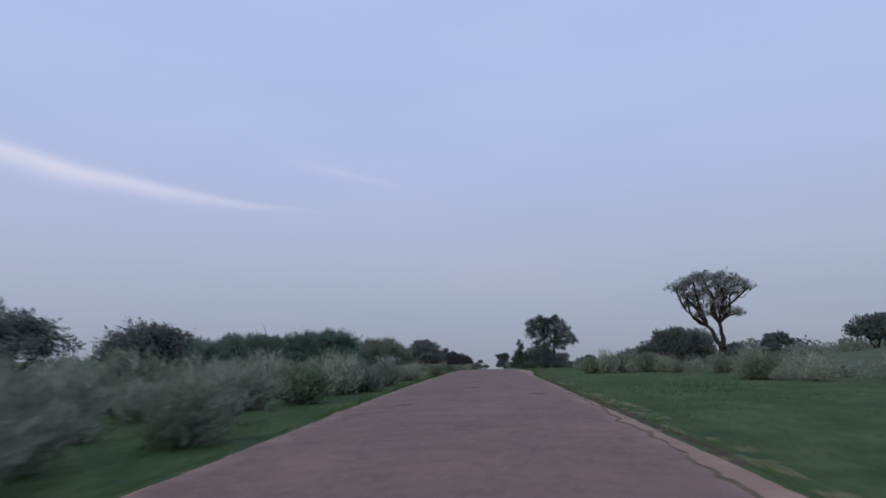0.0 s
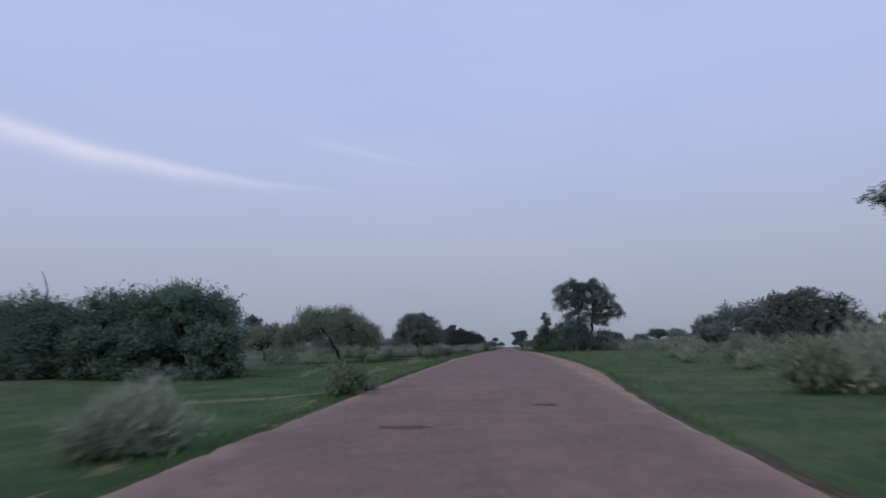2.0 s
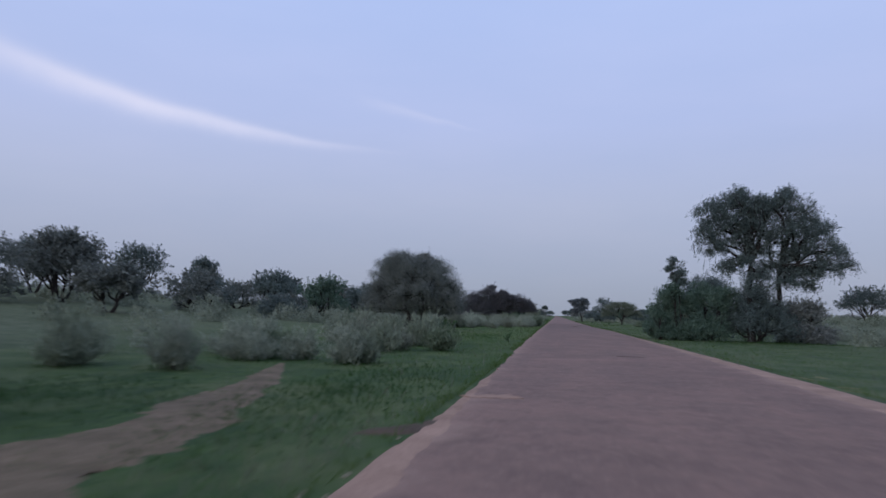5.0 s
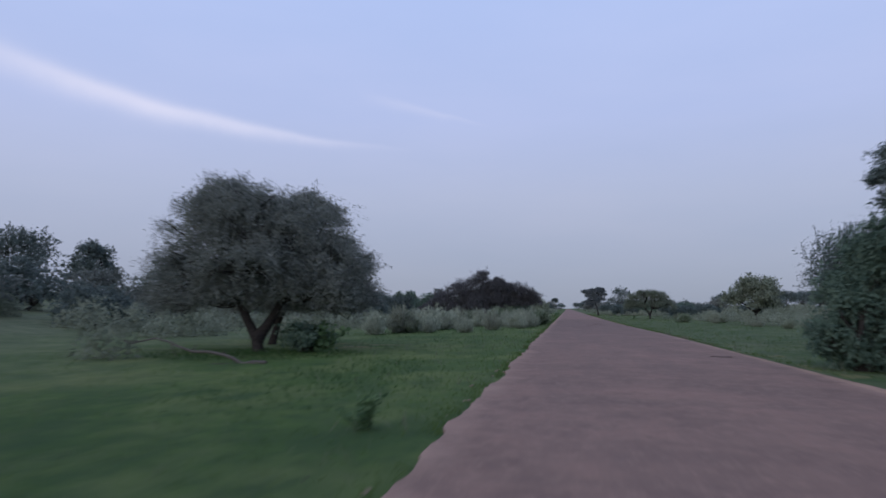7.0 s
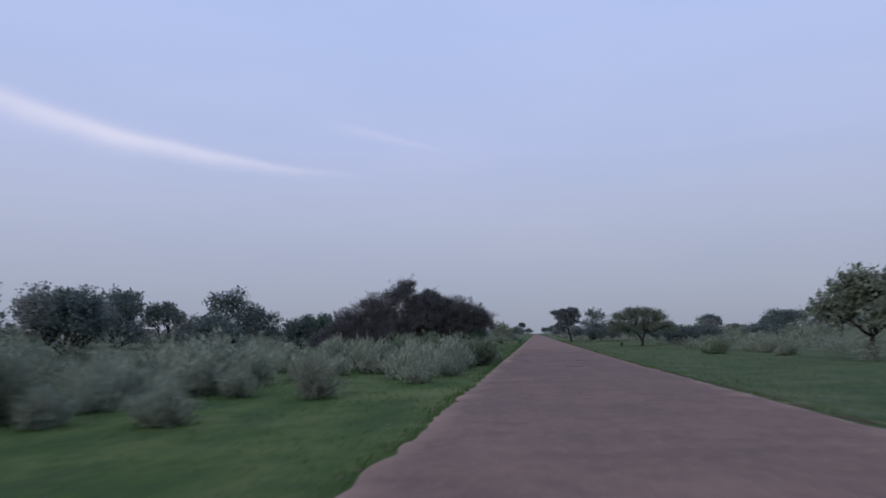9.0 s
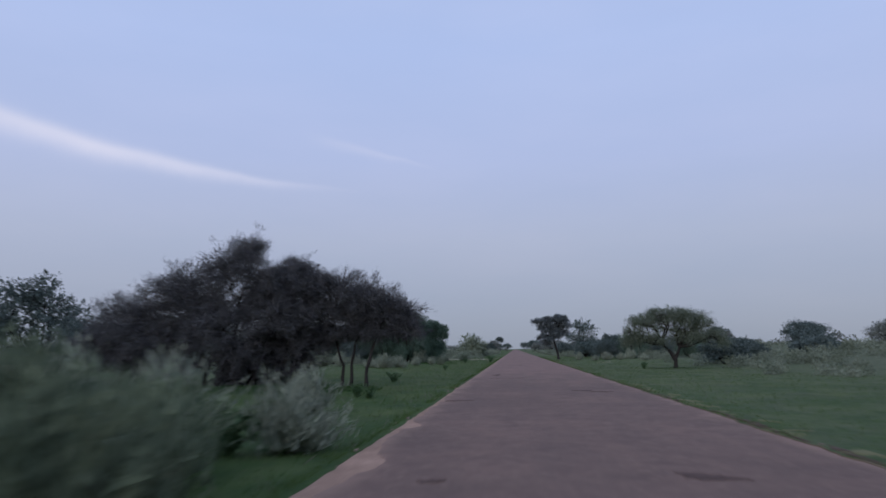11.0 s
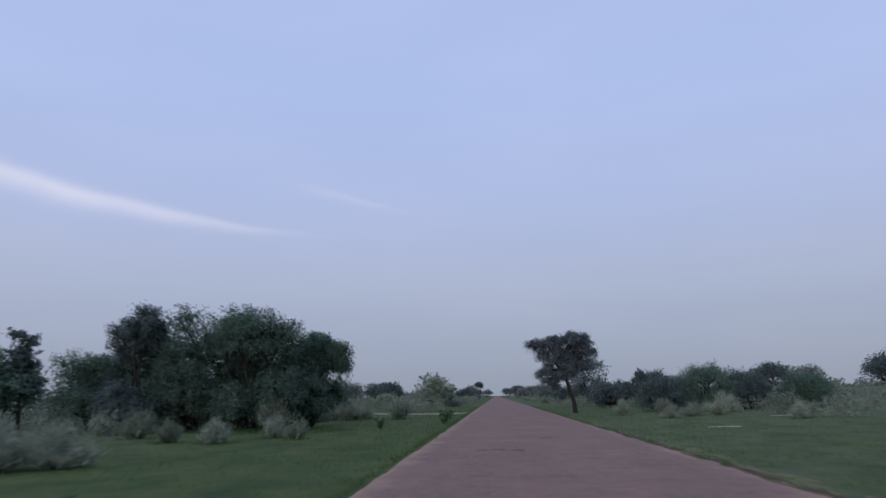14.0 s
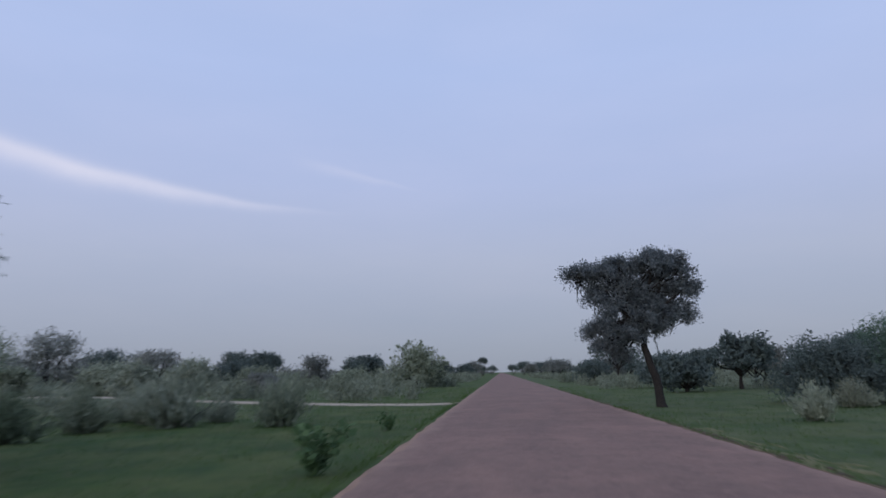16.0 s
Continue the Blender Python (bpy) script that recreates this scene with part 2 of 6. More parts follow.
def world_vec(nodes, links, sx=1.0, sy=1.0):
    g = nodes.new("ShaderNodeNewGeometry")
    mp = nodes.new("ShaderNodeMapping")
    mp.inputs["Scale"].default_value = (sx, sy, 1)
    links.new(g.outputs["Position"], mp.inputs[0])
    return mp.outputs[0]


def leaf_material(name, dark, light, through=0.25):
    m, n, l, b = material(name, 0.7)
    g = n.new("ShaderNodeNewGeometry")
    oi = n.new("ShaderNodeObjectInfo")
    c = ramp_of(n, l, g.outputs["Random Per Island"], [(0.0, dark), (0.55, tuple((x + y) / 2 for x, y in zip(dark, light))), (1.0, light)])
    big = noise_of(n, l, world_vec(n, l), 0.9, 3)
    c = mix_of(n, l, ramp_of(n, l, big, [(0.35, (0.25, 0.25, 0.25)), (0.7, (1, 1, 1))]), mix_of(n, l, 0.45, c, dark), c)
    tuft = noise_of(n, l, world_vec(n, l), 2.6, 3)
    c = mix_of(n, l, ramp_of(n, l, tuft, [(0.55, (0, 0, 0)), (0.72, (0.5, 0.5, 0.5))]), c, light)
    hue = n.new("ShaderNodeHueSaturation")
    mr = n.new("ShaderNodeMapRange")
    mr.inputs[3].default_value, mr.inputs[4].default_value = 0.85, 1.15
    l.new(oi.outputs["Random"], mr.inputs[0])
    l.new(mr.outputs[0], hue.inputs["Value"])
    l.new(c, hue.inputs["Color"])
    l.new(hue.outputs[0], b.inputs["Base Color"])
    tr = n.new("ShaderNodeBsdfTranslucent")
    l.new(hue.outputs[0], tr.inputs["Color"])
    mx = n.new("ShaderNodeMixShader")
    mx.inputs[0].default_value = through
    l.new(b.outputs[0], mx.inputs[1])
    l.new(tr.outputs[0], mx.inputs[2])
    l.new(mx.outputs[0], n["Material Output"].inputs[0])
    return m


LEAF_DARK = leaf_material("leaf_dark_green", (0.078, 0.103, 0.096), (0.165, 0.206, 0.187), 0.4)
LEAF_TWIG = leaf_material("leaf_twiggy_brown", (0.140, 0.156, 0.112), (0.290, 0.310, 0.235))
SCRUB_PALE = leaf_material("scrub_pale_grey", (0.175, 0.204, 0.150), (0.265, 0.295, 0.220))
SCRUB_DULL = leaf_material("scrub_dull_green", (0.125, 0.150, 0.106), (0.205, 0.232, 0.168))
LEAF_BROAD = leaf_material("leaf_shrub_green", (0.090, 0.122, 0.076), (0.215, 0.262, 0.168))
LEAF_DUSK = leaf_material("leaf_grey_brown", (0.136, 0.148, 0.134), (0.300, 0.318, 0.284), 0.4)
LEAF_OLIVE = leaf_material("leaf_olive", (0.160, 0.188, 0.132), (0.345, 0.388, 0.285), 0.4)
LEAF_GREEN = leaf_material("leaf_fresh_green", (0.074, 0.122, 0.090), (0.180, 0.254, 0.182), 0.4)
LEAF_GREY = leaf_material("leaf_grey_green", (0.182, 0.212, 0.156), (0.390, 0.425, 0.325))
LEAF_BLUE = leaf_material("leaf_blue_grey", (0.116, 0.138, 0.145), (0.262, 0.292, 0.300), 0.4)
LEAF_SAGE = leaf_material("leaf_sage_green", (0.135, 0.166, 0.112), (0.300, 0.338, 0.245))
LEAF_VERGE = leaf_material("leaf_dull_olive", (0.124, 0.148, 0.104), (0.245, 0.282, 0.208), 0.4)
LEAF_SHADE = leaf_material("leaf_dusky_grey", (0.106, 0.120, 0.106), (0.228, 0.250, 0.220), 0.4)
LEAF_THORN = leaf_material("leaf_thorn_scrub", (0.084, 0.084, 0.088), (0.165, 0.162, 0.166), 0.3)
LEAF_WEED = leaf_material("leaf_weed", (0.055, 0.105, 0.048), (0.120, 0.190, 0.090))
# dark blades: undergrowth, and painted shade beneath the trees
LUSH_SHADE = leaf_material("lush_blades_and_tree_shade", (0.034, 0.074, 0.024), (0.058, 0.106, 0.036), 0.4)
GRASS = leaf_material("grass_blades", (0.066, 0.116, 0.034), (0.106, 0.156, 0.052), 0.4)
STRAW = leaf_material("dry_grass_blades", (0.12, 0.13, 0.085), (0.24, 0.25, 0.18), 0.3)


def bark_material(name, dark, light):
    m, n, l, b = material(name, 0.95)
    v = world_vec(n, l)
    c = ramp_of(n, l, noise_of(n, l, v, 14, 6, 0.7), [(0.3, dark), (0.7, light)])
    l.new(c, b.inputs["Base Color"])
    bump_of(n, l, b, noise_of(n, l, v, 30, 4), 0.6, 0.02)
    return m


BARK = bark_material("bark_dark", (0.018, 0.016, 0.015), (0.052, 0.046, 0.041))
BARK_GREY = bark_material("bark_grey", (0.05, 0.045, 0.04), (0.13, 0.12, 0.105))

# old, sun-bleached asphalt with a reddish dust in it
ROAD, n, l, b = material("worn_asphalt", 0.88)
v = world_vec(n, l)
v_long = world_vec(n, l, 1.0, 0.16)
v_cross = world_vec(n, l, 0.35, 1.6)
base = ramp_of(n, l, noise_of(n, l, v, 0.45, 6, 0.7), [(0.30, (0.190, 0.122, 0.096)), (0.5, (0.248, 0.156, 0.122)), (0.70, (0.312, 0.190, 0.145))])
base = mix_of(n, l, ramp_of(n, l, noise_of(n, l, v_long, 1.1, 4), [(0.42, (0, 0, 0)), (0.70, (0.55, 0.55, 0.55))]), base, (0.172, 0.116, 0.096))
base = mix_of(n, l, ramp_of(n, l, noise_of(n, l, v_cross, 0.9, 6, 0.75), [(0.52, (0, 0, 0)), (0.74, (0.6, 0.6, 0.6))]), base, (0.150, 0.100, 0.082))
base = mix_of(n, l, ramp_of(n, l, noise_of(n, l, v, 2.2, 6, 0.75), [(0.48, (0, 0, 0)), (0.68, (0.65, 0.65, 0.65))]), base, (0.145, 0.092, 0.075))
base = mix_of(n, l, ramp_of(n, l, noise_of(n, l, v, 7.0, 4, 0.75), [(0.50, (0, 0, 0)), (0.68, (0.6, 0.6, 0.6))]), base, (0.34, 0.225, 0.175))
# a greyer length in the middle of the drive, a redder one at its end
gy = n.new("ShaderNodeNewGeometry")
sy = n.new("ShaderNodeSeparateXYZ")
l.new(gy.outputs["Position"], sy.inputs[0])
for y0, y1, y2, y3, tint in ((118.0, 150.0, 180.0, 196.0, (0.80, 0.82, 0.84)), (182.0, 204.0, 900.0, 1200.0, (1.06, 1.05, 1.08))):
    up = n.new("ShaderNodeMapRange")
    up.inputs[1].default_value, up.inputs[2].default_value = y0, y1
    l.new(sy.outputs[1], up.inputs[0])
    dn = n.new("ShaderNodeMapRange")
    dn.inputs[1].default_value, dn.inputs[2].default_value, dn.inputs[3].default_value, dn.inputs[4].default_value = y2, y3, 1.0, 0.0
    l.new(sy.outputs[1], dn.inputs[0])
    both = n.new("ShaderNodeMath")
    both.operation = "MULTIPLY"
    l.new(up.outputs[0], both.inputs[0])
    l.new(dn.outputs[0], both.inputs[1])
    base = mix_of(n, l, both.outputs[0], base, mix_of(n, l, 1.0, base, tint, "MULTIPLY"))
speck = noise_of(n, l, v, 60, 3, 0.7)
base = mix_of(n, l, ramp_of(n, l, speck, [(0.35, (0.55, 0.55, 0.55)), (0.55, (0, 0, 0))]), base, (0.150, 0.108, 0.092))
base = mix_of(n, l, ramp_of(n, l, noise_of(n, l, v, 85, 2), [(0.6, (0, 0, 0)), (0.75, (0.5, 0.5, 0.5))]), base, (0.40, 0.30, 0.25))
# sand drifted in along the two edges
g = n.new("ShaderNodeNewGeometry")
s = n.new("ShaderNodeSeparateXYZ")
l.new(g.outputs["Position"], s.inputs[0])
ab = n.new("ShaderNodeMath")
ab.operation = "ABSOLUTE"
l.new(s.outputs[0], ab.inputs[0])
ad = n.new("ShaderNodeMath")
ad.operation = "MULTIPLY_ADD"
l.new(noise_of(n, l, v, 0.8, 5), ad.inputs[0])
ad.inputs[1].default_value = 1.4
l.new(ab.outputs[0], ad.inputs[2])
edge_mr = n.new("ShaderNodeMapRange")
edge_mr.inputs[1].default_value, edge_mr.inputs[2].default_value, edge_mr.inputs[4].default_value = 3.32, 3.8, 0.4
l.new(ad.outputs[0], edge_mr.inputs[0])
base = mix_of(n, l, edge_mr.outputs[0], base, (0.47, 0.318, 0.238))
l.new(base, b.inputs["Base Color"])
bump_of(n, l, b, speck, 0.5, 0.01)


def plain_material(name, colours, scale, rough=0.95, bump=0.4):
    m, n, l, b = material(name, rough)
    v = world_vec(n, l)
    c = ramp_of(n, l, noise_of(n, l, v, scale, 6, 0.65), colours)
    c = mix_of(n, l, ramp_of(n, l, noise_of(n, l, v, scale * 14, 3), [(0.35, (0.35, 0.35, 0.35)), (0.6, (0, 0, 0))]), c, tuple(x * 0.6 for x in colours[0][1]))
    l.new(c, b.inputs["Base Color"])
    bump_of(n, l, b, noise_of(n, l, v, scale * 10, 4), bump, 0.03)
    return m


SAND = plain_material("pale_sand", [(0.3, (0.27, 0.174, 0.126)), (0.7, (0.46, 0.302, 0.224))], 1.2)
SOIL = plain_material("dark_soil", [(0.3, (0.075, 0.056, 0.040)), (0.7, (0.140, 0.104, 0.074))], 2.0)
DUST = plain_material("white_dust", [(0.3, (0.36, 0.29, 0.22)), (0.7, (0.52, 0.44, 0.35))], 1.2)
# earth of the wheel track; also colours the shade strip at the asphalt's edge
TRACK_EDGE_SHADE = plain_material("trodden_earth_and_edge_shade", [(0.3, (0.112, 0.090, 0.054)), (0.7, (0.235, 0.172, 0.116))], 1.6)
DRY = plain_material("dead_turf", [(0.3, (0.115, 0.124, 0.052)), (0.7, (0.205, 0.190, 0.100))], 1.4)
RUBBLE = plain_material("pale_rubble", [(0.3, (0.26, 0.20, 0.16)), (0.7, (0.48, 0.40, 0.33))], 6.0)
PATCH = plain_material("dark_bitumen_patch", [(0.3, (0.092, 0.061, 0.052)), (0.7, (0.160, 0.105, 0.086))], 3.0)
CONCRETE = plain_material("pale_concrete_patch", [(0.3, (0.24, 0.170, 0.140)), (0.7, (0.42, 0.315, 0.262))], 2.0)
STONE = plain_material("broken_asphalt", [(0.3, (0.18, 0.13, 0.11)), (0.7, (0.40, 0.31, 0.25))], 6.0)
WOOD = plain_material("weathered_pole", [(0.3, (0.05, 0.045, 0.04)), (0.7, (0.09, 0.08, 0.07))], 4.0)

# short monsoon grass with bare and dry places
GROUND, n, l, b = material("green_ground", 0.95)
v = world_vec(n, l)
c = ramp_of(n, l, noise_of(n, l, v, 0.22, 6, 0.6), [(0.30, (0.042, 0.084, 0.024)), (0.5, (0.065, 0.112, 0.033)), (0.7, (0.098, 0.134, 0.046))])
c = mix_of(n, l, ramp_of(n, l, noise_of(n, l, v, 3.5, 5, 0.7), [(0.40, (0.75, 0.75, 0.75)), (0.62, (0, 0, 0))]), c, (0.034, 0.066, 0.028))
c = mix_of(n, l, ramp_of(n, l, noise_of(n, l, v, 0.11, 6, 0.7), [(0.56, (0, 0, 0)), (0.70, (0.6, 0.6, 0.6))]), c, (0.160, 0.160, 0.084))
c = mix_of(n, l, ramp_of(n, l, noise_of(n, l, v, 26, 3, 0.7), [(0.35, (0.5, 0.5, 0.5)), (0.55, (0, 0, 0))]), c, (0.05, 0.075, 0.028))
# broad drifts: fresh, dull and yellowing grass
c = mix_of(n, l, ramp_of(n, l, noise_of(n, l, world_vec(n, l, 1.1, 0.6), 0.6, 6, 0.7), [(0.44, (0, 0, 0)), (0.64, (0.75, 0.75, 0.75))]), c, (0.112, 0.140, 0.060))
c = mix_of(n, l, ramp_of(n, l, noise_of(n, l, world_vec(n, l, 1.1, 0.6), 0.8, 6, 0.7), [(0.48, (0, 0, 0)), (0.66, (0.8, 0.8, 0.8))]), c, (0.034, 0.066, 0.028))
g = n.new("ShaderNodeNewGeometry")
s = n.new("ShaderNodeSeparateXYZ")
l.new(g.outputs["Position"], s.inputs[0])


def fade(sock, a, b2):
    f = n.new("ShaderNodeMapRange")
    f.inputs[1].default_value, f.inputs[2].default_value = a, b2
    l.new(sock, f.inputs[0])
    return f.outputs[0]


def times(a, b2):
    f = n.new("ShaderNodeMath")
    f.operation = "MULTIPLY"
    l.new(a, f.inputs[0])
    l.new(b2, f.inputs[1])
    return f.outputs[0]


# lusher grass on the left beyond the wheel tracks, thinner and duller on the first right verge
c = mix_of(n, l, times(fade(s.outputs[0], 1.0, -1.0), fade(s.outputs[1], 88.0, 106.0)), c, mix_of(n, l, 1.0, c, (0.80, 0.88, 0.74), "MULTIPLY"))
c = mix_of(n, l, times(fade(s.outputs[0], 1.0, -1.0), times(fade(s.outputs[1], 102.0, 114.0), fade(s.outputs[1], 165.0, 145.0))), c, mix_of(n, l, 1.0, c, (1.42, 1.30, 1.22), "MULTIPLY"))
late = times(fade(s.outputs[1], 160.0, 190.0), ramp_of(n, l, noise_of(n, l, world_vec(n, l, 1.0, 0.7), 0.55, 6, 0.7), [(0.42, (0.04, 0.04, 0.04)), (0.64, (0.45, 0.45, 0.45))]))
c = mix_of(n, l, late, c, (0.128, 0.134, 0.050))
thin = times(times(fade(s.outputs[0], -1.0, 1.0), fade(s.outputs[1], 28.0, 40.0)), ramp_of(n, l, noise_of(n, l, v, 0.7, 6, 0.7), [(0.42, (0.0, 0.0, 0.0)), (0.66, (0.5, 0.5, 0.5))]))
c = mix_of(n, l, thin, c, (0.118, 0.128, 0.080))
# grey undergrowth takes over away from the verges
ab = n.new("ShaderNodeMath")
ab.operation = "ABSOLUTE"
l.new(s.outputs[0], ab.inputs[0])
ad = n.new("ShaderNodeMath")
ad.operation = "MULTIPLY_ADD"
l.new(noise_of(n, l, v, 0.12, 5), ad.inputs[0])
ad.inputs[1].default_value = 16.0
l.new(ab.outputs[0], ad.inputs[2])
mr = n.new("ShaderNodeMapRange")
mr.inputs[1].default_value, mr.inputs[2].default_value, mr.inputs[4].default_value = 18.0, 32.0, 0.8
l.new(ad.outputs[0], mr.inputs[0])
dull = ramp_of(n, l, noise_of(n, l, v, 1.3, 6, 0.7), [(0.35, (0.070, 0.088, 0.050)), (0.65, (0.150, 0.160, 0.100))])
c = mix_of(n, l, mr.outputs[0], c, dull)
l.new(c, b.inputs["Base Color"])
bump_of(n, l, b, noise_of(n, l, v, 12, 6, 0.7), 0.5, 0.06)

# ---- land form ----


# height of the road's middle every 15 m from y = -20: a long rise, then level
RISE = [-1.68, -1.31, -0.93, -0.58, -0.32, -0.09, 0.06, 0.14, 0.18, 0.2, 0.21, 0.15, 0.06, 0.04, 0.02, 0.01, 0, -0.01, -0.01, -0.01, -0, 0, 0, 0, -0]


def rise(y):
    """Height of the land along the road, a smooth curve through RISE."""
    if y < -20.0:
        return RISE[0] - 0.02 * min(60.0, -20.0 - y) * max(0.0, 1 - (-20.0 - y) / 200.0)
    q = (y + 20.0) / 15.0
    i = int(q)
    if i >= len(RISE) - 2:
        return 0.0
    u = q - i
    a, b2, c2, d2 = RISE[max(i - 1, 0)], RISE[i], RISE[i + 1], RISE[min(i + 2, len(RISE) - 1)]
    return 0.5 * (2 * b2 + (c2 - a) * u + (2 * a - 5 * b2 + 4 * c2 - d2) * u * u + (3 * b2 - a - 3 * c2 + d2) * u ** 3)


def ground_z(x, y):
    """Height of the land; smooth under the road, a little uneven away from it."""
    away = min(1.0, max(0.0, (abs(x) - 3.2) / 14.0))
    h = rise(y) - 0.03 - 0.05 * min(1.0, max(0.0, (abs(x) - 3.0) / 1.5))
    # a low sandy ridge rises on the left, a slighter one on the right
    left = min(1.0, max(0.0, (-x - 14.0) / 62.0))
    right = min(1.0, max(0.0, (x - 15.0) / 45.0))
    near = max(0.0, 1.0 - abs(y - 135.0) / 95.0)
    h += left * left * (3 - 2 * left) * (1.5 + 2.0 * near * near * (3 - 2 * near)) + right * right * (3 - 2 * right) * (2.3 - 0.6 * min(1.0, max(0.0, (y - 195.0) / 30.0)))
    h += away * (0.35 * noise.noise((x * 0.045, y * 0.045, 3.1)) + 0.12 * noise.noise((x * 0.17, y * 0.17, 8.7)))
    return h


def link_mesh(name, verts, faces, mat, parent=None, label="", smooth=False):
    me = bpy.data.meshes.new(name)
    me.from_pydata(verts, [], faces)
    if smooth:
        me.polygons.foreach_set("use_smooth", [True] * len(me.polygons))
    me.materials.append(mat)
    me.update()
    ob = new(name, me)
    if parent is not None:
        ob.parent = parent
    if label:
        tagged(ob, label)
    return ob


def axis_steps(lo, hi, fine, reach):
    """Grid lines, close together near the road and ever wider apart beyond."""
    out, s, x = [lo], fine, lo
    while x < hi:
        x += s
        out.append(x)
    while out[-1] < reach:
        s *= 1.35
        out.append(out[-1] + s)
    return out


pos_x = axis_steps(3.0, 40.0, 0.9, 3200.0)
xs = [-x for x in reversed(pos_x)] + [-1.5, 0.0, 1.5] + pos_x
ys_up = axis_steps(-40.0, 330.0, 1.6, 4200.0)
ys_dn, s = [], 2.0
while not ys_dn or ys_dn[-1] > -3000:
    s *= 1.5
    ys_dn.append((ys_dn[-1] if ys_dn else -40.0) - s)
ys = list(reversed(ys_dn)) + ys_up
gv = [(x, y, ground_z(x, y)) for y in ys for x in xs]
nx = len(xs)
gf = [(j * nx + i, j * nx + i + 1, (j + 1) * nx + i + 1, (j + 1) * nx + i) for j in range(len(ys) - 1) for i in range(nx - 1)]
tagged(link_mesh("ground", gv, gf, GROUND, smooth=True), "short green monsoon grass on flat sandy plain", "ground", kind="structure")


def edge_wobble(y, side):
    w = 0.11 * noise.noise((side * 7.0, y * 0.35, 0.0)) + 0.10 * noise.noise((side * 3.0, y * 1.3, 5.0)) + 0.06 * noise.noise((side, y * 4.1, 9.0))
    w += 0.03 * noise.noise((side * 2.0, y * 6.7, 3.0))
    # bites broken out of the left edge
    if side < 0:
        w -= 0.38 * math.exp(-((y - 163.5) / 1.3) ** 2) + 0.25 * math.exp(-((y - 167.6) / 0.5) ** 2) + 0.1 * math.exp(-((y - 121.0) / 0.8) ** 2)
        w -= 0.16 * math.exp(-((y - 79.0) / 13.0) ** 2) + (0.07 * max(0.0, noise.noise((9.0, y * 1.7, 2.0))) if y > 96 else 0.0)
    else:
        w -= 0.14 * math.exp(-((y - 4.0) / 7.0) ** 2)
    return w


# outer rim of the sand on each side, over y; it runs in under the asphalt
RIM_R = [(2, 3.38), (13, 3.3), (22, 3.12), (42, 3.12), (47, 3.35), (54, 3.85), (62, 4.05), (80, 3.95), (100, 3.62), (122, 3.2), (150, 3.04), (290, 3.02)]
RIM_L = [(2, 3.16), (60, 3.16), (72, 3.2), (77, 3.42), (82, 3.2), (92, 2.98), (140, 2.95), (150, 3.1), (163, 3.25), (172, 3.2), (290, 3.2)]


def rim(side, y):
    t = RIM_R if side > 0 else RIM_L
    return float(np.interp(y, [q[0] for q in t], [q[1] for q in t]))


# the road: a slightly cambered slab with frayed edges that drop to the verge
rv, rf = [], []
across = [-1.0, -0.995, -0.97, -0.8, -0.4, 0.0, 0.4, 0.8, 0.97, 0.995, 1.0]
y = -40.0
road_y = []
while y < 1500:
    road_y.append(y)
    y += 0.16 if 4 < y < 250 else (0.4 if y < 300 else 4.0)
for y in road_y:
    wl_, wr_ = 3.0 + edge_wobble(y, -1), 2.93 + edge_wobble(y, 1)
    for k, a in enumerate(across):
        x = a * (wl_ if a < 0 else wr_)
        z = rise(y) + 0.02 * (1 - a * a) + 0.004 * noise.noise((x * 0.8, y * 0.5, 0))
        if k in (0, len(across) - 1):
            z = rise(y) - 0.12
        rv.append((x, y, z))
na = len(across)
rf = [(j * na + i, j * na + i + 1, (j + 1) * na + i + 1, (j + 1) * na + i) for j in range(len(road_y) - 1) for i in range(na - 1)]
tagged(link_mesh("road", rv, rf, ROAD), "worn reddish-grey asphalt road with frayed crumbling edges", "road", kind="structure")


# ---- plants ----


def tube(verts, faces, pts, radii, sides=6):
    """Adds a tapered tube along pts to the lists."""
    pts = [Vector(p) for p in pts]
    base = len(verts)
    for i, p in enumerate(pts):
        d = (pts[min(i + 1, len(pts) - 1)] - pts[max(i - 1, 0)]).normalized()
        u = d.orthogonal().normalized()
        w = d.cross(u)
        for k in range(sides):
            a = 2 * math.pi * k / sides
            verts.append(tuple(p + (u * math.cos(a) + w * math.sin(a)) * radii[i]))
    for i in range(len(pts) - 1):
        for k in range(sides):
            a, b2 = base + i * sides + k, base + i * sides + (k + 1) % sides
            faces.append((a, b2, b2 + sides, a + sides))
    faces.append(tuple(base + (len(pts) - 1) * sides + k for k in range(sides)))


def bent(a, b2, bend, r, steps=5, sag=0.0):
    """Points of a crooked limb from a to b2."""
    a, b2 = np.array(a, float), np.array(b2, float)
    out = []
    ln = np.linalg.norm(b2 - a)
    side = r.normal(size=3) * bend * ln
    kink = r.normal(size=3) * bend * ln * 0.6
    for i in range(steps + 1):
        s = i / steps
        out.append(a + (b2 - a) * s + side * math.sin(math.pi * s) + kink * math.sin(2 * math.pi * s) + np.array([0, 0, sag * ln * s * (1 - s) * 4]))
    return out


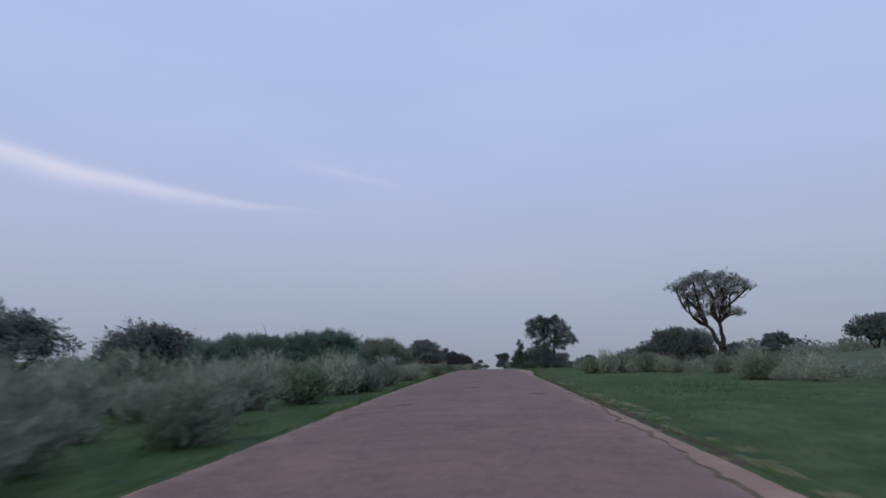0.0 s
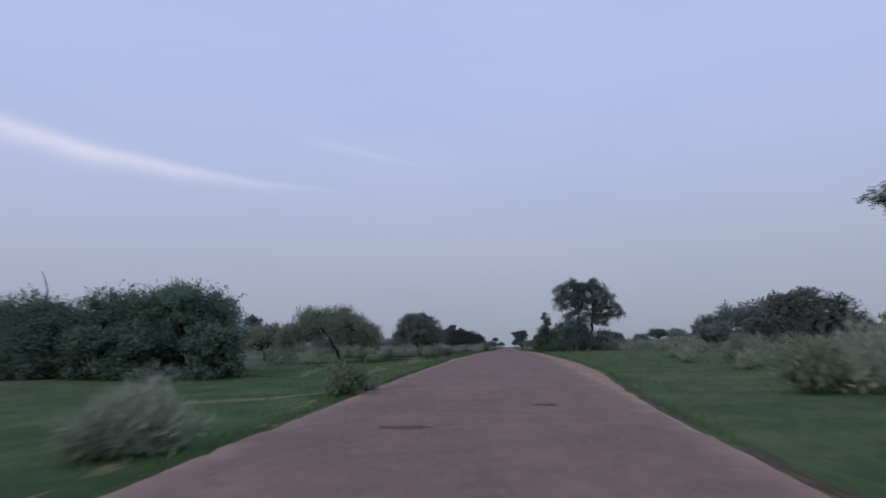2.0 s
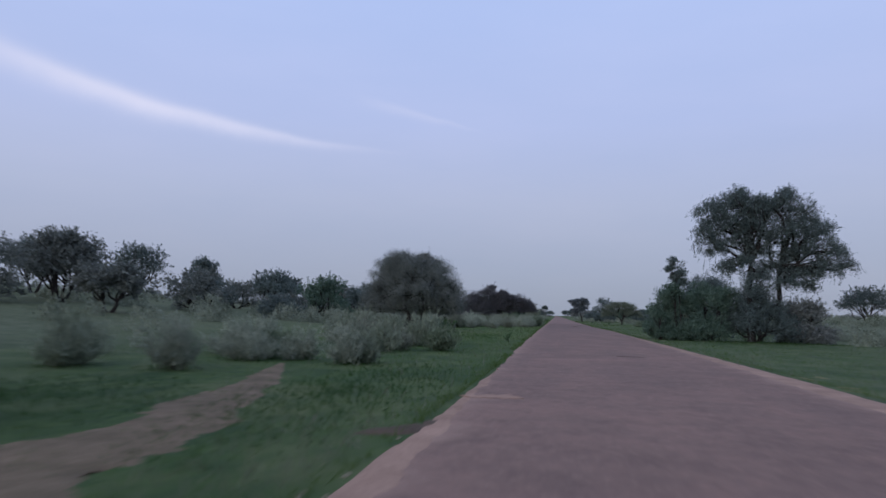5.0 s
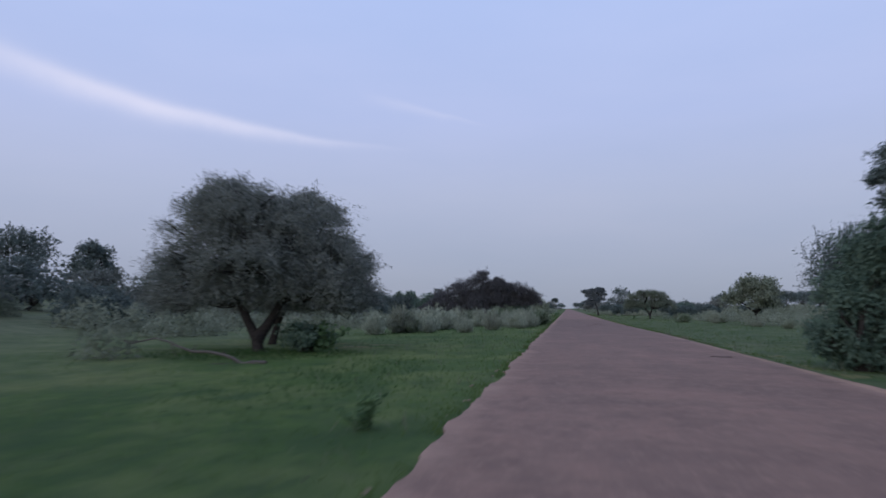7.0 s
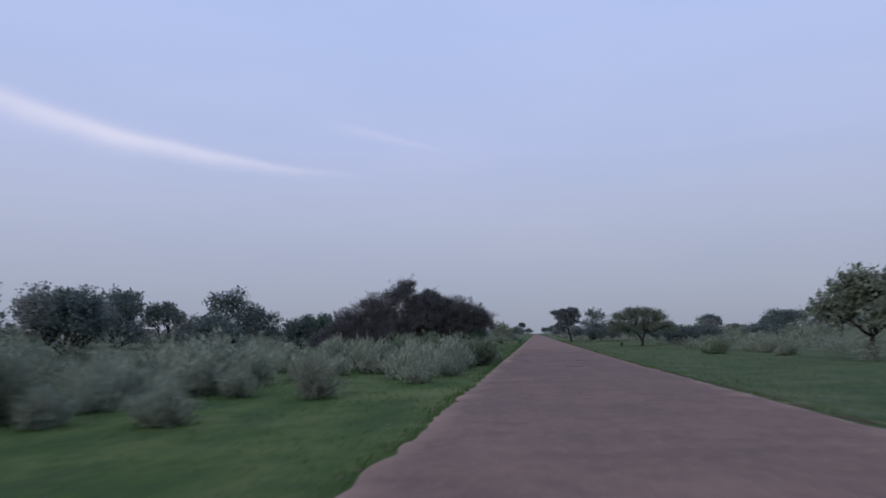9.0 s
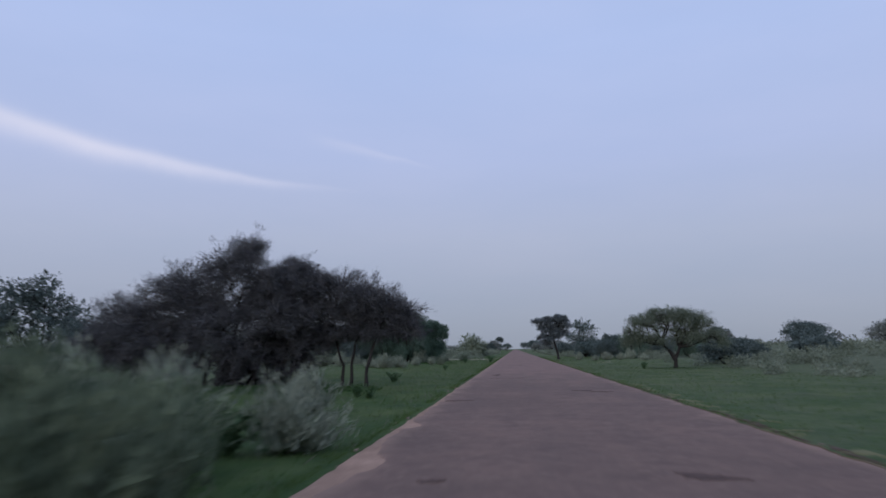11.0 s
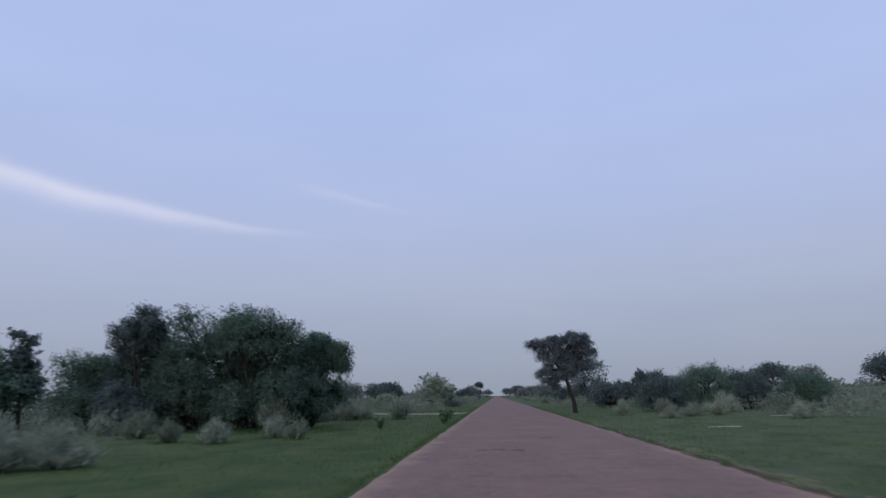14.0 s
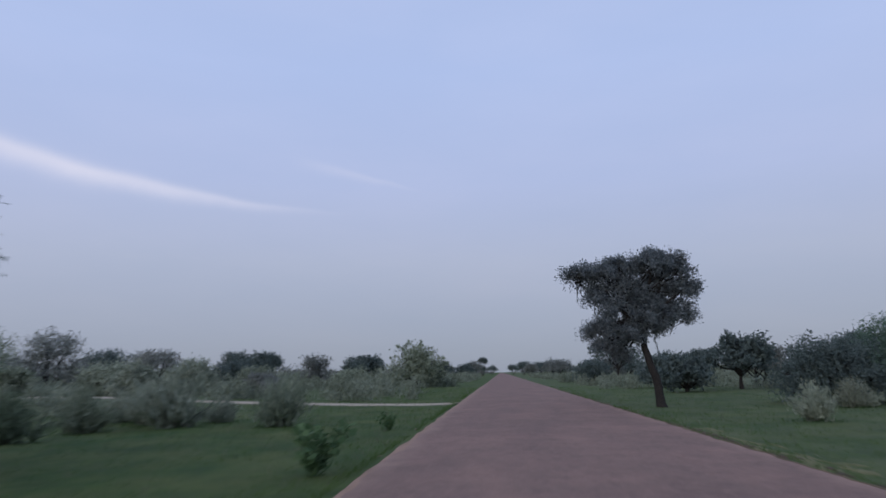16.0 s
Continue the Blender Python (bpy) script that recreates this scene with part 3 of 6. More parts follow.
def leaf_mesh(name, centres, along, length, width, r, corners=4, face=None):
    """One mesh of many slender leaves: centres and directions are (n, 3), sizes (n,). corners: 4 for folded diamonds, 3 for blades."""
    n = len(centres)
    along = along / np.maximum(np.linalg.norm(along, axis=1, keepdims=True), 1e-6)
    rnd = r.normal(size=(n, 3))
    side = np.cross(along, rnd if face is None else face + 0.45 * rnd)
    side /= np.maximum(np.linalg.norm(side, axis=1, keepdims=True), 1e-6)
    L, Wd = length[:, None] / 2, width[:, None] / 2
    nrm = np.cross(along, side)
    q = np.empty((n, corners, 3))
    if corners == 4:
        q[:, 0] = centres - along * L
        q[:, 1] = centres + side * Wd + along * L * 0.1 + nrm * Wd * 0.5
        q[:, 2] = centres + along * L
        q[:, 3] = centres - side * Wd + along * L * 0.1 + nrm * Wd * 0.5
    else:
        q[:, 0] = centres - along * L - side * Wd
        q[:, 1] = centres - along * L * 0.6 + side * Wd
        q[:, 2] = centres + along * L
    me = bpy.data.meshes.new(name)
    me.vertices.add(corners * n)
    me.vertices.foreach_set("co", q.reshape(-1).astype(np.float32))
    me.loops.add(corners * n)
    me.loops.foreach_set("vertex_index", np.arange(corners * n, dtype=np.int32))
    me.polygons.add(n)
    me.polygons.foreach_set("loop_start", np.arange(0, corners * n, corners, dtype=np.int32))
    me.update(calc_edges=True)
    return me


def root(name, x, y, turn=0.0, size=1.0, sink=0.04):
    e = new(name)
    e.matrix_world = pose(x, y, ground_z(x, y) - sink, 0, 0, turn) @ Matrix.Diagonal((size, size, size, 1))
    return e


def tree(x, y, blobs, trunks, leaf, label, seed, count=6000, leaf_len=0.20, leaf_w=0.085, droop=0.0, clump=0.55, bark=None, name="tree",
         category="tree", trunk_r=0.16, low=None, twigs=5, clumps=1.0, inner=0.3, fine=True, sprigs=1.0, dense=1.0, hang=0.0, spiky=0.0):
    """blobs: (dx, dy, z, rx, ry, rz) lobes of the crown; trunks: lists of points from the ground to a fork.
    Each lobe gets a limb from the nearest fork, boughs to its clumps, and small leaves round them.
    dense: how many more, finer leaves; hang: share of leaves on hanging strands; spiky: leaves point out like thorny twigs."""
    r = np.random.default_rng(seed)
    off = 1.0
    if fine:
        # many narrow leaflets; fewer and larger where the tree stands far off
        off = (1.0 if dense > 1.2 else 0.75) if abs(x) < 27 and y < 262 else 0.45
        count, leaf_len, leaf_w, inner = int(count * 1.02 * dense * off), leaf_len * 0.90 * dense ** -0.3 * off ** -0.4, leaf_w * 1.02 * dense ** -0.6 * off ** -0.5, inner * 1.35
    top = root(name, x, y)
    bark = bark or BARK
    forks = []
    for pts in trunks:
        vs, fs = [], []
        p = [np.array(q, float) for q in pts]
        full = []
        for a, b2 in zip(p[:-1], p[1:]):
            full += bent(a, b2, 0.04, r, 4)[:-1]
        full.append(p[-1])
        m = len(full)
        tr = [trunk_r * (1.35 if i == 0 else (1.1 if i == 1 else 1.0)) * (1 - 0.45 * i / (m - 1)) for i in range(m)]
        tube(vs, fs, full, tr, 8)
        forks.append((p[-1], link_mesh("trunk", vs, fs, bark, top, smooth=True)))
    vol = np.array([bx[3] * bx[4] * bx[5] for bx in blobs]) ** (2 / 3)
    share = vol / vol.sum()
    cs, ds, big, fc = [], [], [], []
    for bx, sh in zip(blobs, share):
        c, rad = np.array(bx[:3], float), np.array(bx[3:], float)
        fork, stem_ob = min(forks, key=lambda f: np.linalg.norm(f[0] - c) + (2.0 if f[0][2] > c[2] + 0.5 else 0))
        vs, fs = [], []
        goal = c - np.array([0, 0, rad[2] * 0.25])
        limb = bent(fork, goal, 0.10, r, 5, 0.08)
        lr = trunk_r * 0.5
        tube(vs, fs, limb, [lr * (1 - 0.6 * i / 5) for i in range(6)], 5 if fine else 3)
        nclump = max(5, int(clumps * 14 * (rad[0] * rad[1] * rad[2]) ** (2 / 3) / clump ** 1.6))
        u = r.normal(size=(nclump, 3))
        u /= np.linalg.norm(u, axis=1, keepdims=True)
        u[:, 2] = np.where(u[:, 2] < -0.75, -u[:, 2] * 0.6, u[:, 2])
        k = r.uniform(0.45, 1.06, size=(nclump, 1)) ** 0.6
        cc = c + u * rad * k
        # boughs, each with a side twig
        for t_i in range(min(nclump, (twigs + int(rad[0] * 2) if off > 0.5 else 3) if fine else 1)):
            st = limb[int(r.integers(2, 6))]
            tw = bent(st, cc[t_i], 0.12, r, 3)
            tube(vs, fs, tw, [lr * 0.42, lr * 0.30, lr * 0.18, lr * 0.06], 3)
            if dense > 1.2 and nclump > 6:
                tube(vs, fs, bent(tw[2], cc[(t_i * 7 + 3) % nclump] * 0.5 + tw[2] * 0.5, 0.1, r, 2), [lr * 0.2, lr * 0.12, lr * 0.05], 3)
        link_mesh("limb", vs, fs, bark, stem_ob, smooth=True)
        nl = max(40, int(count * sh))
        ns = int(nl * hang / 16)
        if ns:
            # leafy strands that hang from the clumps
            s_i = r.integers(0, nclump, ns)
            st = cc[s_i] + r.normal(size=(ns, 3)) * clump * 0.35
            ln = (0.35 + 0.75 * r.uniform(0, 1, ns) ** 1.4) * (0.55 + 0.5 * float(np.mean(rad)))
            drift = r.normal(size=(ns, 2)) * 0.16
            q = np.repeat(r.uniform(0, 1, (ns, 1)), 16, 1) * 0.06 + np.linspace(0, 1, 16)[None, :]
            pt = np.empty((ns, 16, 3))
            for ax in (0, 1):
                pt[:, :, ax] = st[:, None, ax] + drift[:, None, ax] * ln[:, None] * q + r.normal(size=(ns, 16)) * 0.022
            pt[:, :, 2] = st[:, None, 2] - ln[:, None] * q
            cs.append(pt.reshape(-1, 3))
            d = r.normal(size=(ns * 16, 3)) * 0.45
            d[:, 2] -= 1.0
            ds.append(d)
            big.append(np.full(ns * 16, 0.95))
            fc.append(np.repeat(u[s_i], 16, 0) + np.array([0, 0, 0.2]))
            nl -= ns * 16
        idx = r.integers(0, nclump, nl)
        sz = clump * r.uniform(0.55, 1.15, nclump)
        g = np.clip(r.normal(size=(nl, 3)), -1.5, 1.5) * np.array([1, 1, 0.7]) * 0.48
        pt = cc[idx] + g * sz[idx][:, None]
        if droop:
            pt[:, 2] -= droop * r.uniform(0, 1, nl) ** 1.5 * (0.4 + sz[idx])
        # leaf sprays deeper in that close the crown
        ni = int(nl * inner)
        ii = r.integers(0, nclump, ni)
        deep = c + (cc[ii] - c) * r.uniform(0.35, 0.95, (ni, 1)) + r.normal(size=(ni, 3)) * 0.26 * clump
        if droop:
            deep[:, 2] -= 0.5 * droop * r.uniform(0, 1, ni) ** 1.5 * (0.4 + sz[ii])
        pt = np.concatenate([pt, deep])
        big.append(np.concatenate([np.ones(nl), np.full(ni, 1.45)]))
        cs.append(pt)
        out = (pt - c) / rad
        d = out * (0.35 + spiky) + r.normal(size=(nl + ni, 3)) * (0.75 - 0.4 * min(1.0, spiky))
        d[:, 2] += 0.25 - droop * 1.6 * (1 - min(1.0, spiky))
        ds.append(d)
        fc.append(out / np.maximum(np.linalg.norm(out, axis=1, keepdims=True), 0.1) + np.array([0, 0, 0.35]))
        # leafy twigs that stand out of the lobe
        per = 26 if fine else 8
        for _ in range(int((2 + 3.0 * max(rad)) * sprigs) if sprigs else 0):
            v = r.normal(size=3)
            v /= np.linalg.norm(v)
            v[2] = abs(v[2]) * 0.9 - 0.35 * droop if r.uniform() < 0.75 else -abs(v[2]) * (0.4 + droop)
            st = c + v * rad * 0.8
            ln = (0.25 + 0.38 * float(np.mean(rad))) * r.uniform(0.5, 1.25) * min(sprigs, 1.5)
            way = v + r.normal(size=3) * 0.35
            way[2] -= droop * 0.9
            way /= np.linalg.norm(way)
            q = r.uniform(0, 1, (per, 1))
            cs.append(st + way * ln * q - np.array([0, 0, 0.25 * ln * (0.3 + droop)]) * q * q + r.normal(size=(per, 3)) * (0.11 - 0.06 * q) * (1.0 if fine else 1.6))
            ds.append(way + r.normal(size=(per, 3)) * 0.5)
            big.append(np.full(per, 0.95))
            fc.append(np.tile(v + np.array([0, 0, 0.4]), (per, 1)))
    cs, ds, big, fc = np.concatenate(cs), np.concatenate(ds), np.concatenate(big), np.concatenate(fc)
    lo = 0.05 if low is None else low
    keep = cs[:, 2] > lo + 0.35 * r.uniform(-1, 1, len(cs)) * (low is not None)
    cs, ds, big, fc = cs[keep], ds[keep], big[keep], fc[keep]
    nl = len(cs)
    me = leaf_mesh("crown", cs, ds, big * leaf_len * r.uniform(0.6, 1.4, nl), big * 1.15 * leaf_w * r.uniform(0.6, 1.4, nl), r, 3, fc if fine else fc * 2.0)
    me.materials.append(leaf)
    cr = new("crown", me)
    cr.parent = top
    tagged(top, label, category)
    return top


def auto_tree(x, y, h, w, leaf, label, seed, stem=0.24, count=6500, lean=0.0, **kw):
    """A tree of height h and width w with a lumpy crown; stem: how much of it is clear trunk."""
    r = np.random.default_rng(seed + 1000)
    blobs = []
    if stem <= 0.1:
        stem -= 0.10
    z0 = h * stem
    rest = h - z0
    m = 3 + int(w * 0.45)
    for i in range(m):
        a = 2 * math.pi * i / m + r.uniform(-0.4, 0.4)
        q = r.uniform(0.15, 0.5) * w / 2
        rr = r.uniform(0.15, 0.29) * w
        rz = min(rr * 0.95, rest * r.uniform(0.26, 0.36))
        blobs.append((q * math.cos(a) + lean, q * math.sin(a), h - rz - rest * r.uniform(0.0, 0.22), rr, rr * r.uniform(0.8, 1.1), rz))
    if stem < 0.35:
        m = 4 + int(w * 0.6)
        for i in range(m):
            a = 2 * math.pi * i / m + r.uniform(-0.4, 0.4)
            q = r.uniform(0.5, 0.74) * w / 2
            rr = r.uniform(0.15, 0.22) * w
            rz = min(rr, rest * r.uniform(0.24, 0.34))
            blobs.append((q * math.cos(a) + lean, q * math.sin(a), z0 + rz + rest * r.uniform(0.0, 0.2), rr, rr, rz))
    stems = []
    ns = kw.pop("stems", 1)
    for i in range(ns):
        a = 2 * math.pi * i / ns + r.uniform(0, 1)
        sp = 0.0 if ns == 1 else 0.10 * w
        stems.append([(0.3 * sp * math.cos(a), 0.3 * sp * math.sin(a), -0.1), (sp * math.cos(a) + lean * 0.5, sp * math.sin(a), max(0.3, z0 * 0.9))])
    return tree(x, y, blobs, stems, leaf, label, seed, count=count, **kw)

# ---- trees along the first stretch ----
# umbrella-shaped acacia
tree(20.2, 60.0, [(-3.55, 0, 6.6, 0.95, 1.0, 0.5), (-2.75, 0.57, 6.96, 1.03, 1.15, 0.52), (-2.07, -0.34, 7.24, 1.03, 1.15, 0.57), (-1.15, 0.34, 7.65, 0.86, 0.92, 0.46), (-0.23, -0.46, 7.24, 1.03, 1.03, 0.63), (0.92, 0.34, 7.47, 1.03, 1.03, 0.57),
                  (2.01, 0.23, 7.01, 0.92, 0.92, 0.52), (2.53, -0.23, 6.55, 0.69, 0.69, 0.4), (-2.3, 0.23, 5.17, 0.75, 0.69, 0.42), (-1.9, -0.23, 4.25, 0.69, 0.57, 0.34), (-1.49, 0.34, 5.86, 0.8, 0.8, 0.52), (-0.57, -0.34, 5.17, 0.86, 0.8, 0.57),
                  (-0.34, 0.34, 4.48, 0.75, 0.69, 0.46), (0.92, 0.23, 4.6, 0.75, 0.69, 0.46), (1.55, -0.23, 4.25, 0.63, 0.57, 0.34), (0.34, 0, 5.98, 0.8, 0.8, 0.57), (1.26, 0.34, 6.21, 0.75, 0.69, 0.46), (-2.6, 0, 5.98, 0.75, 0.69, 0.42), (0.2, -0.3, 6.6, 0.9, 0.9, 0.5), (-1.1, 0.1, 6.5, 0.9, 0.9, 0.5)],
     [[(0.0, 0.0, -0.11), (-0.17, 0.0, 1.61), (-1.15, 0.0, 3.33)], [(0.0, 0.0, 1.38), (0.17, 0.11, 2.3), (-0.06, 0.11, 3.56)]], LEAF_DUSK,
     "tall umbrella-crowned acacia with open bare lower limbs", 11, count=10000, leaf_len=0.14, leaf_w=0.07, clump=0.36, trunk_r=0.25, twigs=6, low=3.0, clumps=0.7, inner=0.08, dense=1.3)
# thorn tree at the verge, with its neighbours behind
tree(21.8, 81.0, [(-2.4, 0, 2.4, 1.6, 1.4, 0.9), (-0.6, 0.4, 3.3, 1.8, 1.6, 1.0), (1.4, -0.2, 3.0, 1.8, 1.6, 0.9), (3.0, 0.3, 2.1, 1.4, 1.3, 0.8), (-1.6, 0.1, 3.4, 1.2, 1.1, 0.7), (-3.7, 0.5, 1.7, 1.1, 1.0, 0.7), (0.3, -0.5, 2.3, 1.9, 1.4, 0.8), (0.2, 0.2, 4.0, 0.9, 0.9, 0.5), (3.9, 0.1, 1.5, 0.9, 0.9, 0.6)],
     [[(-0.3, 0, -0.1), (-1.2, 0, 1.5)], [(0.2, 0, -0.1), (0.5, 0.2, 1.6)], [(0.5, 0.2, -0.1), (1.8, 0.2, 1.5)]], LEAF_SHADE,
     "low spreading thorn tree with several bare stems", 12, count=8775, clump=0.5, trunk_r=0.12)
for k, (bx, by, bh, bw) in enumerate([(20.3, 81.2, 2.1, 3.6), (23.4, 81.6, 2.2, 3.8)]):
    auto_tree(bx, by, bh, bw, LEAF_DUSK, "grey-green bush filling the foot of a thorn tree", 310 + k, stem=0.0, stems=3, count=5000, category="bush", name="bush", clump=0.42, leaf_len=0.15, leaf_w=0.065)
auto_tree(27.5, 107.1, 4.2, 5.5, LEAF_DARK, "dark rounded thorn tree among grey scrub", 13, stems=2)
auto_tree(34.0, 115.5, 4.6, 6.5, LEAF_SHADE, "grey-green thorn tree among scrub", 14, stems=2)
auto_tree(22.0, 104.0, 2.8, 4.5, LEAF_SHADE, "low thorn bush among grey scrub", 15, stem=0.12, stems=3, count=3375)
auto_tree(42.0, 102.9, 3.0, 4.2, LEAF_DARK, "dark rounded tree behind scrub", 16, stems=2)
auto_tree(20.5, 27.8, 6.4, 7.0, LEAF_DUSK, "grey-green thorn tree beside the grass verge", 17, stems=3, count=6750)
auto_tree(39.0, 71.5, 3.4, 5.5, LEAF_SHADE, "thorn tree in grey scrub", 18, stems=2)
auto_tree(46.0, 190.0, 5.6, 8.5, LEAF_DARK, "dark rounded tree on a scrubby rise", 301, stems=2, stem=0.12)
auto_tree(41.5, 158.0, 6.6, 8.0, LEAF_DARK, "dark rounded tree on a scrubby rise", 302, stems=2, stem=0.15)
auto_tree(37.5, 129.0, 6.2, 9.0, LEAF_SHADE, "grey-green spreading thorn tree on a scrubby rise", 303, stems=3, stem=0.18)
auto_tree(26.2, 75.0, 2.0, 2.4, LEAF_DARK, "small dark tree in grey scrub", 19)
auto_tree(32.2, 80.0, 1.6, 1.9, LEAF_DARK, "small dark tree in grey scrub", 305)
auto_tree(48.0, 86.2, 4.0, 4.0, LEAF_DARK, "small dark tree in scrub", 20, stem=0.3)
# the roadside clump: a tall weeping tree over a dark bush
tree(9.8, 115.2, [(-2.5, 0, 7.6, 1.1, 1.2, 0.95), (-1.3, 0.3, 8.1, 1.1, 1.2, 0.85), (-2.8, 0.1, 6.3, 0.85, 1.0, 1.0), (-1.6, -0.2, 6.8, 1.1, 1.1, 0.9), (-2.3, 0.2, 5.5, 0.85, 0.9, 0.6), (-0.7, 0.2, 6.9, 1.0, 1.0, 0.8), (-1.0, 0.3, 5.9, 1.0, 0.9, 0.7), (-0.4, -0.3, 7.9, 0.8, 0.9, 0.7),
                  (-1.0, 0, 8.6, 0.6, 0.6, 0.5), (1.2, 0, 8.1, 1.1, 1.2, 0.8), (1.5, 0, 8.5, 0.6, 0.6, 0.5), (0.5, 0.3, 7.3, 1.0, 1.1, 0.8), (2.3, 0.2, 7.4, 1.1, 1.1, 0.9), (3.1, 0, 6.4, 1.1, 1.1, 0.9), (1.6, -0.3, 6.5, 1.1, 1.1, 0.8), (0.6, 0.2, 6.0, 1.0, 0.9, 0.7), (2.4, 0.3, 5.4, 1.1, 1.0, 0.8),
                  (3.9, 0, 5.3, 0.8, 0.9, 0.9), (4.5, 0.1, 4.5, 0.6, 0.7, 0.6), (3.3, 0.1, 4.5, 0.8, 0.8, 0.6), (1.6, 0.2, 5.0, 0.9, 0.9, 0.6), (2.8, -0.1, 4.1, 0.7, 0.7, 0.4), (-0.1, 0.1, 5.2, 0.8, 0.8, 0.5), (0.1, 0.1, 7.9, 0.8, 0.9, 0.6), (0.0, -0.2, 6.6, 0.9, 0.9, 0.7), (-0.9, 0.2, 4.7, 0.9, 0.9, 0.6), (0.5, 0.2, 4.4, 0.9, 0.9, 0.6), (1.9, 0.1, 4.0, 0.9, 0.9, 0.6), (-0.3, -0.2, 3.8, 0.9, 0.8, 0.5), (1.2, -0.2, 3.5, 0.9, 0.8, 0.5), (2.5, 0, 3.3, 0.7, 0.7, 0.4), (-1.8, 0.1, 4.3, 0.8, 0.8, 0.5)],
     [[(-0.6, 0, -0.1), (-0.65, 0, 2.4), (-0.5, 0, 4.6)], [(1.05, 0.3, -0.1), (1.05, 0.3, 2.6), (1.15, 0.2, 4.4)]], LEAF_DARK,
     "tall drooping tree with two trunks standing in bushes", 21, count=24000, droop=0.45, sprigs=1.2, clump=0.36, trunk_r=0.2, low=2.9, leaf_len=0.16, leaf_w=0.06, twigs=7, dense=2.0, hang=0.28, inner=0.3, clumps=0.8)
for k, (bx, by, bh, bw) in enumerate([(7.1, 116.6, 3.9, 4.4), (5.1, 116.2, 3.5, 3.0), (9.6, 115.6, 3.6, 4.6), (4.5, 115.9, 2.4, 2.2)]):
    auto_tree(bx, by, bh, bw, LEAF_DARK if k == 2 else LEAF_GREEN, "dense dark green bush around tree trunks", (22, 23, 27, 28)[k], stem=0.0, stems=4, count=(9000, 6000, 8000, 3500)[k], dense=1.6, hang=0.25, category="bush", name="bush", clump=0.4, leaf_len=0.15, leaf_w=0.06)
tree(5.25, 115.6, [(0.25, 0, 3.4, 0.4, 0.4, 0.3), (0.0, 0.1, 3.8, 0.32, 0.32, 0.26), (-0.3, 0, 4.2, 0.26, 0.26, 0.26), (-0.15, 0, 4.65, 0.2, 0.2, 0.26), (0.3, 0, 4.0, 0.25, 0.25, 0.2)],
     [[(0.3, 0, -0.1), (0.25, 0, 1.4), (0.1, 0, 3.2)]], LEAF_DARK, "thin dark sapling rising out of a bush", 29, count=1500, droop=0.1, clump=0.2, trunk_r=0.05, leaf_len=0.14, leaf_w=0.06, dense=1.4, sprigs=2.2)
auto_tree(12.3, 115.8, 3.0, 3.4, LEAF_DUSK, "thin grey-green bush under a tree", 24, stem=0.0, stems=3, count=5500, category="bush", name="bush", leaf_len=0.15, leaf_w=0.06)
auto_tree(9.6, 127.5, 4.9, 4.8, LEAF_DARK, "weeping roadside tree with hanging twigs", 25, count=9000, droop=0.7, stem=0.2, dense=1.6, hang=0.45, leaf_len=0.16, leaf_w=0.05)
auto_tree(13.8, 160.3, 4.4, 4.9, LEAF_OLIVE, "rounded olive-green thorn tree on the verge", 26, count=7425, droop=0.15, stem=0.28)

# left of the road
auto_tree(-20.8, 40.4, 4.0, 6.2, LEAF_SHADE, "grey-green thorn tree with bare stems among scrub", 31, stems=4, count=6750)
auto_tree(-24.5, 33.3, 4.4, 6.5, LEAF_SHADE, "grey-green thorn tree among scrub", 32, stems=3, count=6075)
for k, (bx, by, bh, bw) in enumerate([(-13.0, 57.4, 4.3, 5.2), (-15.8, 58.2, 4.4, 5.4), (-18.8, 57.8, 3.9, 5.2), (-21.5, 59.5, 4.0, 5.2), (-25.6, 61.0, 4.0, 5.6), (-30.0, 61.5, 4.2, 5.6), (-14.9, 61.6, 4.2, 4.8), (-16.4, 65.8, 4.4, 4.8)]):
    auto_tree(bx, by, bh, bw, LEAF_GREEN, "dense dark green bush spreading to the ground", 33 + k, stem=0.0, stems=4, count=15000 if k < 2 else (10000 if k > 5 else 8000),
              category="bush", name="bush", clump=0.42, leaf_len=0.14, leaf_w=0.07, inner=0.5, dense=1.5, hang=0.15)
for k, (bx, by, bh, bw) in enumerate([(-10.8, 55.6, 2.3, 2.9), (-13.4, 55.6, 2.3, 3.2), (-15.6, 56.0, 2.2, 3.2), (-18.8, 56.4, 2.2, 3.2), (-22.4, 57.6, 2.2, 3.2)]):
    auto_tree(bx, by, bh, bw, LEAF_GREEN, "low dark green bush skirting a larger one", 240 + k, stem=-0.12, stems=3, count=4500, category="bush", name="bush", clump=0.36, leaf_len=0.14, leaf_w=0.07)
